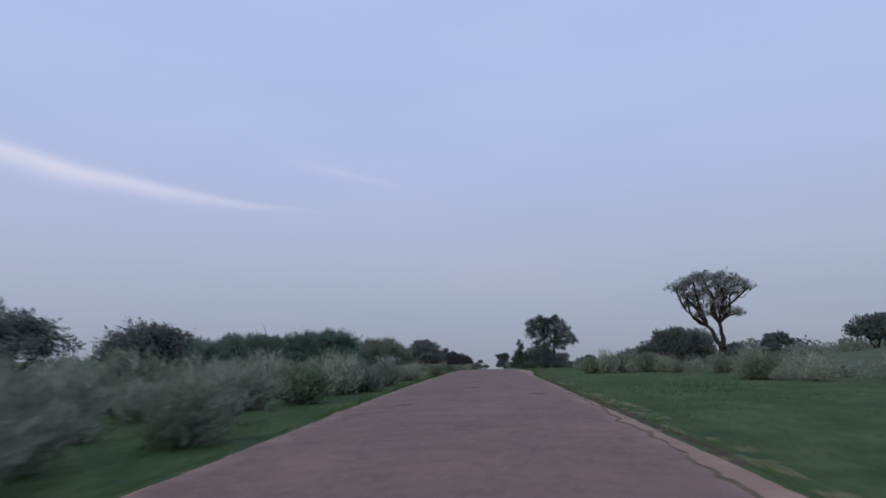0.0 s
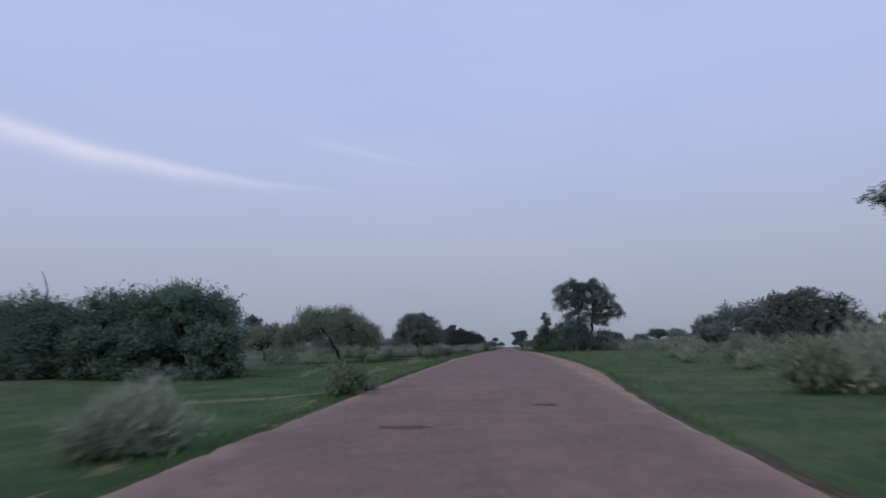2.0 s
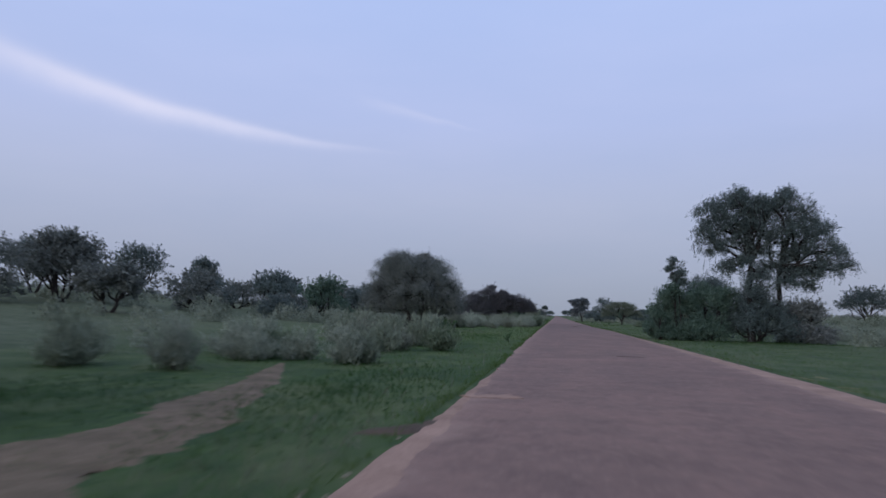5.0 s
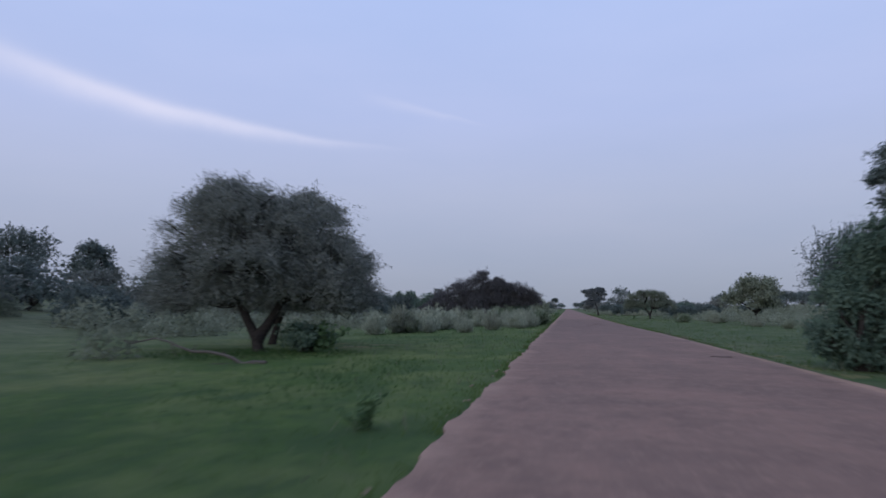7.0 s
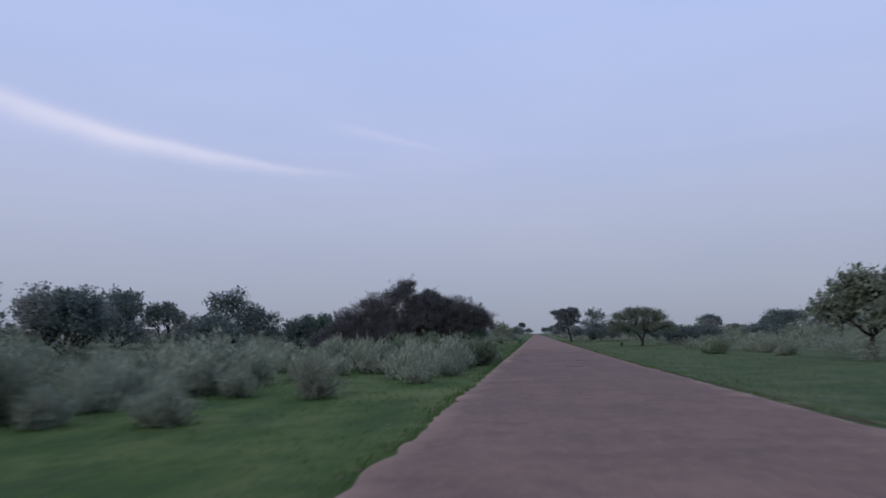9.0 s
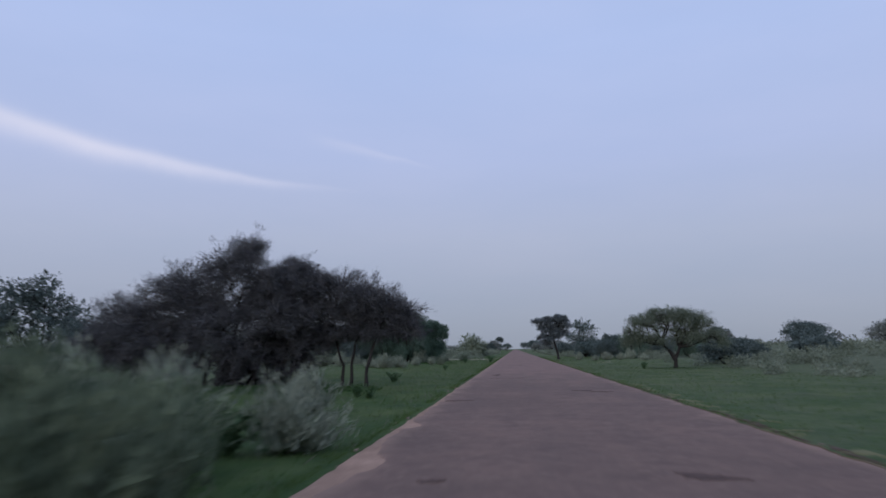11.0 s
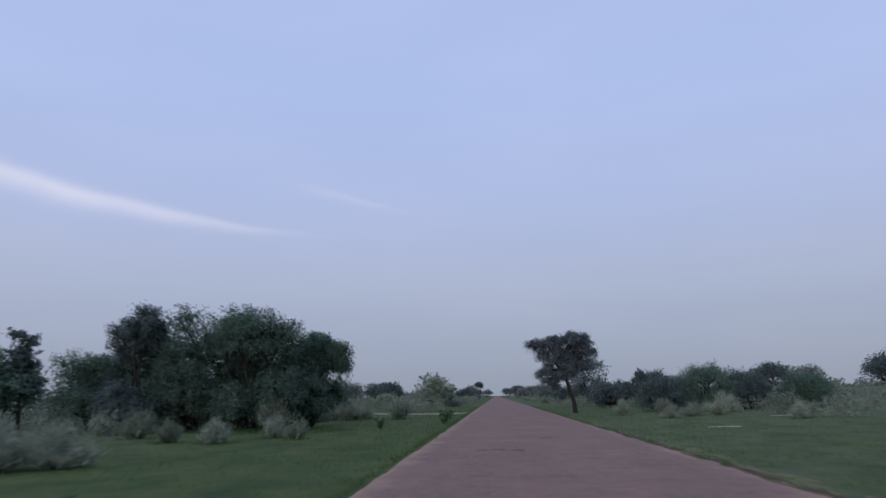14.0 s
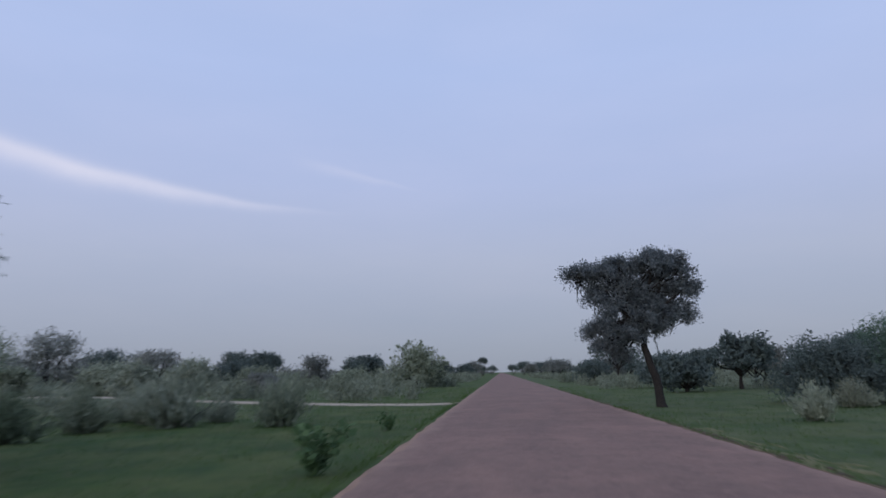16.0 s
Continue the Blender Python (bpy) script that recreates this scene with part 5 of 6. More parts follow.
# bushy growth beyond the cart track
for k, (bx, by, bh, bw) in enumerate([(-27.5, 268, 2.6, 5.0), (-35.0, 272, 4.8, 6.0), (-21.5, 279, 2.2, 4.6), (-44.0, 276, 5.2, 8.0), (-54.0, 282, 5.6, 8.0), (-16.0, 291, 2.3, 4.4), (-30.0, 285, 3.2, 5.4), (-18.5, 272, 1.9, 3.0), (-32.0, 264, 2.0, 3.2), (-24.0, 264.5, 2.2, 3.4), (-40.0, 266, 4.4, 7.0)]):
    auto_tree(bx, by, bh, bw, (LEAF_GREY, LEAF_DUSK, LEAF_OLIVE)[k % 3], "dense grey-green bushy growth in scrub", 180 + k, stem=0.02, stems=3, count=4500, category="bush", name="bush", leaf_len=0.2, leaf_w=0.09, fine=False)

# ---- grey-green shrubs ----


def shrub_meshes(seed, leaves, leaf_len, leaf_w, flat, spread, leaf):
    """Foliage and stems of a feathery shrub about 1 m across and 0.9 m high."""
    r = np.random.default_rng(seed)
    vs, fs = [], []
    tips = []
    for i in range(16):
        a, lean = r.uniform(0, 2 * math.pi), r.uniform(0.05, 1.0) ** 0.7
        ln = r.uniform(0.6, 1.0) * (1.0 - 0.25 * lean)
        tip = np.array([math.cos(a) * lean * spread, math.sin(a) * lean * spread, ln * flat * (1.05 - 0.55 * lean)])
        tips.append(tip)
        tube(vs, fs, bent((tip[0] * 0.08, tip[1] * 0.08, -0.05), tip * 0.9, 0.08, r, 3), [0.012, 0.009, 0.006, 0.003], 3)
    tips = np.array(tips)
    idx = r.integers(0, len(tips), leaves)
    s = r.uniform(0.25, 1.05, leaves)[:, None] ** 0.7
    pt = tips[idx] * s + r.normal(size=(leaves, 3)) * np.array([0.085, 0.085, 0.06])
    core = leaves // 5
    pt[:core] = pt[:core] * np.array([0.72, 0.72, 0.6])
    pt[:, 2] = np.abs(pt[:, 2])
    d = tips[idx] * 1.2 + r.normal(size=(leaves, 3)) * 0.38
    d[:, 2] += 0.45
    me = leaf_mesh("foliage", pt, d, leaf_len * r.uniform(0.6, 1.4, leaves), leaf_w * np.where(np.arange(leaves) < core, 2.6, 1.0) * r.uniform(0.6, 1.4, leaves), r, 3, pt * np.array([1.6, 1.6, 1.0]) + np.array([0, 0, 0.2]))
    me.materials.append(leaf)
    st = bpy.data.meshes.new("woody_base")
    st.from_pydata(vs, [], fs)
    st.materials.append(BARK_GREY)
    return me, st


KINDS = [shrub_meshes(200 + k, n, ln, w, flat, spread, leaf) for k, (n, ln, w, flat, spread, leaf) in enumerate((
    (2100, 0.118, 0.021, 0.95, 0.55, LEAF_GREY), (2100, 0.118, 0.021, 0.80, 0.62, LEAF_SAGE), (2100, 0.118, 0.021, 1.10, 0.50, LEAF_GREY), (2100, 0.118, 0.021, 0.85, 0.60, LEAF_GREY),
    (2100, 0.118, 0.021, 1.00, 0.55, LEAF_SAGE), (1900, 0.140, 0.017, 0.98, 0.58, LEAF_TWIG), (2200, 0.105, 0.030, 0.85, 0.60, LEAF_BROAD)))]
KIND_LABELS = ["feathery grey-green desert shrub on grass"] * 5 + ["twiggy grey-brown shrub standing in grass", "leafy green shrub standing in grass"]


def put_shrub(x, y, size, k, turn):
    e = root("shrub", x, y, turn, size, 0.03)
    for nm, me in zip(("foliage", "woody_base"), KINDS[k]):
        o = new(nm, me)
        o.parent = e
    tagged(e, KIND_LABELS[k], "shrub", "roadside shrubs")
    return e


# how far left of the road's middle the scrub begins, up to each y
LEFT_EDGE = [(35, 4.3), (56, 17.0), (88, 12.5), (112, 6.5), (130, 13.0), (136, 9.5), (146, 6.8), (164, 4.3), (226, 16.0), (252, 11.0), (5000, 6.0)]


def shrub_density(x, y):
    """How thick the scrub stands, 0 to 1, over the plan."""
    ax = abs(x)
    if ax < 4.0:
        return 0.0
    patch = 0.5 + 0.9 * noise.noise((x * 0.06, y * 0.06, 21.0))
    if x < 0:
        for top_y, edge in LEFT_EDGE:
            if y < top_y:
                break
    else:
        edge = 8.5 if y < 100 else (9.5 if y < 180 else (13.0 if y < 215 else (10.5 if y < 250 else (16.0 if y < 276 else 6.5))))
    if ax < edge:
        return 0.0
    return min(1.0, max(0.06, patch * min(1.0, 0.55 + (ax - edge) / 5.0)))


r_s = np.random.default_rng(5)
tree_spots = [(o.location.x, o.location.y) for o in scene.collection.objects if o.name.split(".")[0] in ("tree", "bush")]
# those that stand out at the road's edge
for x, y, size in [(-4.3, 10.6, 1.5), (-4.2, 26.0, 1.45), (-4.3, 31.4, 1.7), (-5.6, 30.2, 1.9), (-4.55, 38.2, 1.2), (-3.95, 38.4, 1.3), (-4.2, 38.9, 1.2), (-3.45, 46.6, 1.25), (-3.2, 47.6, 0.7), (-7.4, 137.4, 1.2), (-6.4, 141.9, 1.35),
                   (-5.4, 148.8, 1.7), (-4.6, 158.0, 1.7), (-4.4, 161.2, 1.5), (-5.9, 159.5, 1.9), (-6.9, 162.5, 1.6), (-5.67, 170.5, 1.4), (-4.0, 159.4, 1.9), (-5.2, 157.0, 2.1), (-4.2, 164.8, 1.55), (-5.0, 162.6, 1.7), (-6.2, 165.2, 1.8), (-7.6, 158.2, 2.2), (-8.8, 166.4, 2.0), (-10.06, 218.7, 1.3), (-11.9, 219.0, 1.05), (-14.0, 221.0, 1.4), (-8.05, 220.6, 0.95),
                   (-9.1, 221.4, 1.0), (-7.4, 242.0, 1.8), (-10.7, 242.4, 2.3), (-12.2, 243.6, 1.7), (-10.0, 244.2, 1.2), (-13.6, 245.0, 1.6), (-17.0, 247.0, 1.7), (-5.4, 152.0, 1.7), (-7.2, 152.8, 1.9), (-8.8, 156.2, 2.0), (-6.6, 155.6, 1.8), (-10.4, 160.0, 1.9), (-8.6, 163.2, 1.7), (-11.6, 154.6, 1.8),
                   (-4.9, 155.0, 1.6), (-5.2, 20.5, 1.8), (-6.8, 16.8, 1.9), (-8.6, 22.0, 1.8), (-6.4, 25.4, 1.7), (-7.8, 12.5, 1.9), (-9.8, 17.5, 1.8), (-10.5, 27.0, 1.9), (-8.2, 31.6, 1.8), (-5.3, 14.0, 1.6), (-12.0, 87.6, 1.5), (-9.6, 87.8, 1.4), (-8.2, 91.4, 1.25), (-6.4, 91.0, 1.15), (-7.2, 96.0, 1.4), (-5.4, 97.5, 1.3), (-10.6, 92.5, 1.5), (-13.6, 90.0, 1.6), (6.9, 45.2, 1.6), (7.9, 44.9, 1.9), (9.2, 45.6, 1.9), (10.4, 44.6, 1.8), (8.0, 234.0, 0.9), (9.6, 235.5, 1.2), (11.0, 236.0, 1.3), (6.9, 241.6, 1.3), (-17.8, 214.7, 1.9), (-16.2, 214.0, 1.6), (-11.6, 210.5, 1.7), (-10.5, 211.2, 1.4), (-13.2, 212.6, 1.3)]:
    put_shrub(x, y, size, 6 if 157.8 < y < 163 else 0 if 145 < y <= 157.8 else int(r_s.integers(0, 7)) if not (145 < y < 172 or y > 200) else (0, 4, 3, 2)[int(r_s.integers(0, 4))], float(r_s.uniform(0, 360)))
near_n = 62
shrub_spots = [(o.location.x, o.location.y, o.scale.x) for o in scene.collection.objects if o.name.split(".")[0] == "shrub"]
far_spots = []
for _ in range(21000):
    x = float(np.sign(r_s.uniform(-1, 1)) * (4.2 + 85 * r_s.uniform(0, 1) ** 1.45))
    y = float(r_s.uniform(2, 430))
    size = float(0.8 + 1.15 * r_s.uniform(0, 1) ** 1.6) * (1.3 if x < 0 and (y < 45 or 128 < y < 172 or y > 256) else (1.35 if x < -17 and 90 < y < 250 else 1.0))
    if r_s.uniform() > shrub_density(x, y) * ((0.15 if x < -14 and 82 < y < 124 else 0.78 if -32 < x < -8 and 126 < y < 172 else ((0.45 if x > 0 and y > 150 else 0.33) if x > -17 or y < 90 else 0.24)) if y < 256 or y > 300 else (0.45 if x > 0 else 0.5)) or abs(x) - size * 0.55 < 3.5:
        continue
    if any((x - a) ** 2 + (y - b2) ** 2 < 1.0 for a, b2 in tree_spots):
        continue
    if x < 0 and abs(y - (253.2 - 0.22 * x)) < 2.6:
        continue
    if abs(x) < 13 and y < 255 and near_n < 295:
        kind, turn = 3 if x < 0 and 140 < y < 158 else int(r_s.integers(0, 7)), float(r_s.uniform(0, 360))
        near_n += 1
        # open grass before the large round tree
        if not (x < 0 and 106 < y < 113):
            put_shrub(x, y, size, kind, turn)
            shrub_spots.append((x, y, size))
    else:
        far_spots.append((x, y, size))
# the scrub beyond, too thick to count
cs, ds, ls, ws, mi, fc = [], [], [], [], [], []
for x, y, size in far_spots:
    dist = abs(x)
    base_n = 250 if dist < 24 and y < 290 else (170 if dist < 42 and y < 300 else (80 if dist < 55 else 36))
    k = math.sqrt(230 / base_n)
    nl = int(base_n * (0.35 + 0.45 * size * size))
    # leaves lie over a few rounded domes that make up the shrub
    m_l = 5
    lumps = r_s.normal(size=(m_l, 3)) * np.array([0.25, 0.25, 0.0]) * size
    lump_h, lump_w = r_s.uniform(0.5, 1.0, m_l), r_s.uniform(0.22, 0.40, m_l)
    li = r_s.integers(0, m_l, nl)
    u = r_s.normal(size=(nl, 3))
    u /= np.linalg.norm(u, axis=1, keepdims=True)
    u[:, 2] = np.abs(u[:, 2])
    p = u * r_s.uniform(0.78, 1.06, (nl, 1)) * np.stack([lump_w[li], lump_w[li], 0.82 * lump_h[li]], 1) * size + lumps[li]
    mi.append(np.full(nl, int(r_s.uniform() < 0.4)))
    d = u * 0.3 + r_s.normal(size=(nl, 3)) * 0.5
    d[:, 2] += 0.6
    cs.append(p + np.array([x, y, ground_z(x, y)]))
    ds.append(d)
    fc.append(u * 2.4)
    ls.append(np.full(nl, 0.185 * k) * r_s.uniform(0.6, 1.4, nl))
    ws.append(np.full(nl, 0.085 * k) * r_s.uniform(0.6, 1.4, nl))
me = leaf_mesh("scrub", np.concatenate(cs), np.concatenate(ds), np.concatenate(ls), np.concatenate(ws), r_s, 3, np.concatenate(fc))
me.materials.append(SCRUB_PALE)
me.materials.append(SCRUB_DULL)
me.polygons.foreach_set("material_index", np.concatenate(mi).astype(np.int32))
tagged(new("scrub", me), "grey-green desert scrub spreading over the plain", "scrub", kind="stuff")

# woods on the skyline
cs, ds, ls, ws = [], [], [], []
for _ in range(620):
    side = -1 if r_s.uniform() < 0.5 else 1
    y = float(r_s.uniform(60, 900))
    x = side * float(60 + 260 * r_s.uniform() ** 1.3 + max(0, y - 300) * 0.1)
    if r_s.uniform() < 0.35 and y > 420:
        x = side * float(r_s.uniform(10, 70))
    h, w = float(r_s.uniform(2.2, 4.6)), float(r_s.uniform(3, 8))
    nl = 130
    u = r_s.normal(size=(nl, 3))
    u /= np.linalg.norm(u, axis=1, keepdims=True)
    lump = r_s.integers(0, 6, nl)
    offs = r_s.uniform(-0.5, 0.5, (6, 3)) * np.array([w, w, h * 0.4])
    p = u * np.array([w * 0.25, w * 0.25, h * 0.28]) * r_s.uniform(0.6, 1.0, (nl, 1)) + offs[lump]
    p[:, 2] += h * 0.55
    p[:, 2] = np.clip(p[:, 2], 0.2, None)
    cs.append(p + np.array([x, y, ground_z(x, y)]))
    ds.append(r_s.normal(size=(nl, 3)))
    ls.append(r_s.uniform(0.5, 1.0, nl))
    ws.append(r_s.uniform(0.3, 0.6, nl))
me = leaf_mesh("distant_woods", np.concatenate(cs), np.concatenate(ds), np.concatenate(ls), np.concatenate(ws), r_s, 3)
me.materials.append(LEAF_DUSK)
tagged(new("distant_woods", me), "dark thorn woods along the skyline", "woods", kind="stuff")

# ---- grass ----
# lush growth round the shrubs' feet; under trees its dark colour stands in for their shade: x, y, reach across, reach
# along, blades
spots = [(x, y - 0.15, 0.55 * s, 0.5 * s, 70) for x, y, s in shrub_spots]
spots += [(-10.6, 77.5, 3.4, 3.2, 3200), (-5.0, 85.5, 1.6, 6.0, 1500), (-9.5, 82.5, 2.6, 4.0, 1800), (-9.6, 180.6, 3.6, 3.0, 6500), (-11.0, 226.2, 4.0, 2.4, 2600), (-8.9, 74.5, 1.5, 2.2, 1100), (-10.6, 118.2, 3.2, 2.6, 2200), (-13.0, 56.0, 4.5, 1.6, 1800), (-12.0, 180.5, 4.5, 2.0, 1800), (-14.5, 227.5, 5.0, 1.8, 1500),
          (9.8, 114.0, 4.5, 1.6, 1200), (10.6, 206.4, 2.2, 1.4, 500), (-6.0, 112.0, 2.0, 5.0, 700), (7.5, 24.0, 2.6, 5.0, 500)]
cs = []
for x, y, rx, ry, m in spots:
    a, q = r_s.uniform(0, 2 * math.pi, m), r_s.uniform(0, 1, m) ** 0.6
    cs.append(np.stack([x + rx * q * np.cos(a), y + ry * q * np.sin(a), q], 1))
cs = np.concatenate(cs)
cs = cs[np.abs(cs[:, 0]) > 3.3]
m = len(cs)
hgt = r_s.uniform(0.08, 0.20, m) * (1.15 - 0.6 * cs[:, 2])
cs[:, 2] = np.array([ground_z(a, b2) for a, b2 in cs[:, :2]]) + hgt * 0.45
dirs = r_s.normal(size=(m, 3)) * 0.5
dirs[:, 2] = 1
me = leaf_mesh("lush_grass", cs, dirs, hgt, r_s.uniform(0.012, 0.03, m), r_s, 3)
me.materials.append(LUSH_SHADE)
tagged(new("lush_grass", me), "tall green grass, coloured dark for the shade under trees and shrubs", "grass", kind="stuff")


def verge_line(side, y):
    """Where the grass may begin: past the asphalt and most of the sand."""
    return max(rim(side, y) - 0.03, 3.0 + edge_wobble(y, -1) if side < 0 else 2.93 + edge_wobble(y, 1)) + 0.015


n_g = 175000
x = r_s.uniform(0, 1, n_g) ** 1.5 * 13.0
x = np.where(r_s.uniform(size=n_g) < 0.5, -1, 1) * (2.9 + x)
y = r_s.uniform(2, 285, n_g)
# a fringe of it leans over the asphalt's edge
fr = slice(0, 22000)
y[fr] = r_s.uniform(3, 265, 22000)
x[fr] = [sd * (verge_line(sd, b2) + abs(q)) for sd, b2, q in zip(np.where(r_s.uniform(size=22000) < 0.62, -1, 1), y[fr], r_s.normal(size=22000) * 0.13)]
keep = np.array([noise.noise((a * 0.5, b2 * 0.5, 1.0)) > -0.35 and abs(a) >= verge_line(a, b2) - 0.001 for a, b2 in zip(x, y)])
x, y = x[keep], y[keep]
z = np.array([ground_z(a, b2) for a, b2 in zip(x, y)])
m = len(x)
tuft = np.array([noise.noise((a * 0.8, b2 * 0.8, 6.0)) for a, b2 in zip(x, y)])
hgt = r_s.uniform(0.04, 0.10, m) * (1 + 0.8 * (r_s.uniform(size=m) < 0.08)) * (1 + 0.9 * np.clip(tuft, -0.4, 1))
dirs = r_s.normal(size=(m, 3)) * 0.45
dirs[:, 2] = 1
me = leaf_mesh("grass", np.stack([x, y, z + hgt * 0.45], 1), dirs, hgt, r_s.uniform(0.010, 0.022, m), r_s, 3)
me.materials.append(GRASS)
tagged(new("grass", me), "short fresh green grass on the verges", "grass", kind="stuff")

# ---- verges, tracks and the road's wear ----


def strip(name, line, half, mat, label, category, lift=0.012, kind="structure", ragged=0.5, step=0.25):
    """A ragged ribbon on the ground along a line of (x, y); half: its half width at each point."""
    vs, fs = [], []
    n = 0
    for (x0, y0), (x1, y1), h0, h1 in zip(line[:-1], line[1:], half[:-1], half[1:]):
        ln = math.hypot(x1 - x0, y1 - y0)
        m = max(1, int(ln / step))
        px, py = -(y1 - y0) / ln, (x1 - x0) / ln
        for i in range(m + (1 if (x1, y1) == line[-1] else 0)):
            s = i / m
            x, y, h = x0 + (x1 - x0) * s, y0 + (y1 - y0) * s, h0 + (h1 - h0) * s
            for k in range(5):
                a = -1 + k * 0.5
                w = h * (1 + ragged * noise.noise((x * 0.9 + k * 3.3, y * 0.9, 4.0)) + 0.5 * ragged * noise.noise((x * 3.5, y * 3.5, 2.0 + k))) if k in (0, 4) else h
                qx, qy = x + px * a * w, y + py * a * w
                vs.append((qx, qy, ground_z(qx, qy) + (lift if k not in (0, 4) else -0.02)))
            n += 1
    fs = [(j * 5 + i, (j + 1) * 5 + i, (j + 1) * 5 + i + 1, j * 5 + i + 1) for j in range(n - 1) for i in range(4)]
    return tagged(link_mesh(name, vs, fs, mat, smooth=True), label, category, kind=kind)


# sand thrown out along the edges
strip("verge_right", [((x + 2.4) / 2, y) for y, x in RIM_R], [(x - 2.4) / 2 for y, x in RIM_R], SAND, "pale sandy shoulder along the asphalt edge", "verge", lift=0.026, ragged=0.22)
strip("verge_left", [(-(x + 2.4) / 2, y) for y, x in RIM_L], [(x - 2.4) / 2 for y, x in RIM_L], SAND, "narrow sandy strip along the asphalt edge", "verge", lift=0.026, ragged=0.3)


# thin dark strips paint the shadow where the ragged asphalt drops off
for y0, y1, wide in ((3, 22, 0.06), (150, 262, 0.03)):
    ys_e = [y0 + 0.2 * i for i in range(int((y1 - y0) * 5))]
    line = [(2.93 + edge_wobble(y, 1) + 0.05 * noise.noise((2.0, y * 2.7, 12.0)), y) for y in ys_e]
    half = [wide * max(0.1, 0.5 + 1.6 * noise.noise((1.0, y * 0.5, 31.0)) + 0.9 * noise.noise((1.0, y * 2.3, 7.0))) for y in ys_e]
    strip("broken_edge", line, half, TRACK_EDGE_SHADE, "dark strip painted as shade below the broken asphalt rim", "road edge", lift=0.042, ragged=0.9, step=0.2)


def blotches(name, spots, mat, label, lift, seed):
    """Ragged flat patches scattered on the ground: (x, y, half across, half along)."""
    r = np.random.default_rng(seed)
    vs, fs = [], []
    for x, y, hx, hy in spots:
        m, o = 16, len(vs)
        up = lift + float(r.uniform(0, 0.008))
        vs.append((x, y, ground_z(x, y) + up))
        ph = r.uniform(0, 6.28, 3)
        for ring, sink in ((0.75, 0.0), (1.0, 0.03)):
            for k in range(m):
                a = 2 * math.pi * k / m
                e = ring * (0.8 + 0.25 * math.sin(2 * a + ph[0]) + 0.2 * math.sin(3 * a + ph[1]) + 0.14 * math.sin(5 * a + ph[2]))
                px, py = x + hx * e * math.cos(a), y + hy * e * math.sin(a)
                vs.append((px, py, ground_z(px, py) + up - sink))
        fs += [(o, o + 1 + k, o + 1 + (k + 1) % m) for k in range(m)]
        fs += [(o + 1 + k, o + 1 + m + k, o + 1 + m + (k + 1) % m, o + 1 + (k + 1) % m) for k in range(m)]
    return tagged(link_mesh(name, vs, fs, mat, smooth=True), label, "verge", kind="structure")


r_v = np.random.default_rng(29)
# washed-out bare soil between sand and grass
spots = [(-3.35, 81.9, 0.38, 0.45), (-3.0, 82.4, 0.22, 0.3)]
for y0, y1, side, share in ((3, 48, 1, 3.2), (125, 280, 1, 2.2)):
    for _ in range(int((y1 - y0) * share)):
        y = float(r_v.uniform(y0, y1))
        spots.append((side * (rim(side, y) + (0.04 if y < 60 else 0.12) + float(r_v.normal()) * 0.04), y, float(r_v.uniform(0.04, 0.10)), float(r_v.uniform(0.15, 0.6))))
blotches("soil_edge", spots, SOIL, "dark washed-out soil along the sandy shoulder", 0.018, 31)
# dead turf beside the washed-out edge
spots = []
for y0, y1, side, share, reach in ((5, 30, 1, 1.6, 0.55), (164, 192, 1, 1.6, 0.5), (202, 242, 1, 1.8, 0.6), (30, 60, -1, 0.7, 0.8), (60, 160, 1, 0.4, 0.8)):
    for _ in range(int((y1 - y0) * share)):
        y = float(r_v.uniform(y0, y1))
        spots.append((side * (rim(side, y) + 0.12 + reach * float(r_v.uniform()) ** 1.5), y, float(r_v.uniform(0.08, 0.3)), float(r_v.uniform(0.2, 0.8))))
spots += [(3.4 + 0.3 * float(r_v.uniform()), float(r_v.uniform(204, 236)), float(r_v.uniform(0.05, 0.12)), float(r_v.uniform(0.2, 0.5))) for k in range(22)]
spots += [(-9.6, 121.8, 0.9, 0.4), (-8.9, 122.6, 1.0, 0.5), (-8.2, 124.0, 0.9, 0.4), (-11.0, 124.6, 1.2, 0.6), (-12.6, 126.4, 1.2, 0.6)]
blotches("dry_turf", spots, DRY, "pale dead turf beside the road", 0.006, 32)
spots = [(7.9, 224.6, 0.85, 0.22), (13.2, 232.0, 0.8, 0.3)]
blotches("sand_patch", spots, DUST, "small bare sandy patches in the grass", 0.012, 33)
# wheel tracks through the grass beside the road
strip("dirt_track_1", [(-6.3, 64.5), (-5.9, 67.5), (-5.6, 71), (-5.5, 74), (-5.6, 77), (-5.9, 80), (-6.4, 83.5), (-7.2, 87), (-8.1, 90)], [0.2, 0.4, 0.65, 0.75, 0.9, 1.0, 0.75, 0.4, 0.1], TRACK_EDGE_SHADE,
      "bare earth wheel track worn into the grass", "dirt track", lift=0.02, ragged=1.0, step=0.15)
strip("dirt_track_2", [(-8.4, 44.6), (-6.6, 45.8), (-5.2, 46.6), (-4.2, 48.2)], [0.3, 0.5, 0.4, 0.1], DRY, "bare earth patch worn into the grass", "dirt track", lift=0.016, ragged=0.8)
strip("faint_track_1", [(-5.5, 54), (-5.4, 58), (-5.35, 62), (-6.2, 65)], [0.1, 0.32, 0.36, 0.34], DRY, "faint wheel track in thin grass", "dirt track", lift=0.014, ragged=0.9)
strip("faint_track_2", [(-7.4, 56), (-8.1, 59), (-8.8, 63.5), (-9.4, 67)], [0.12, 0.38, 0.42, 0.15], DRY, "faint wheel track in thin grass", "dirt track", lift=0.014, ragged=0.9)
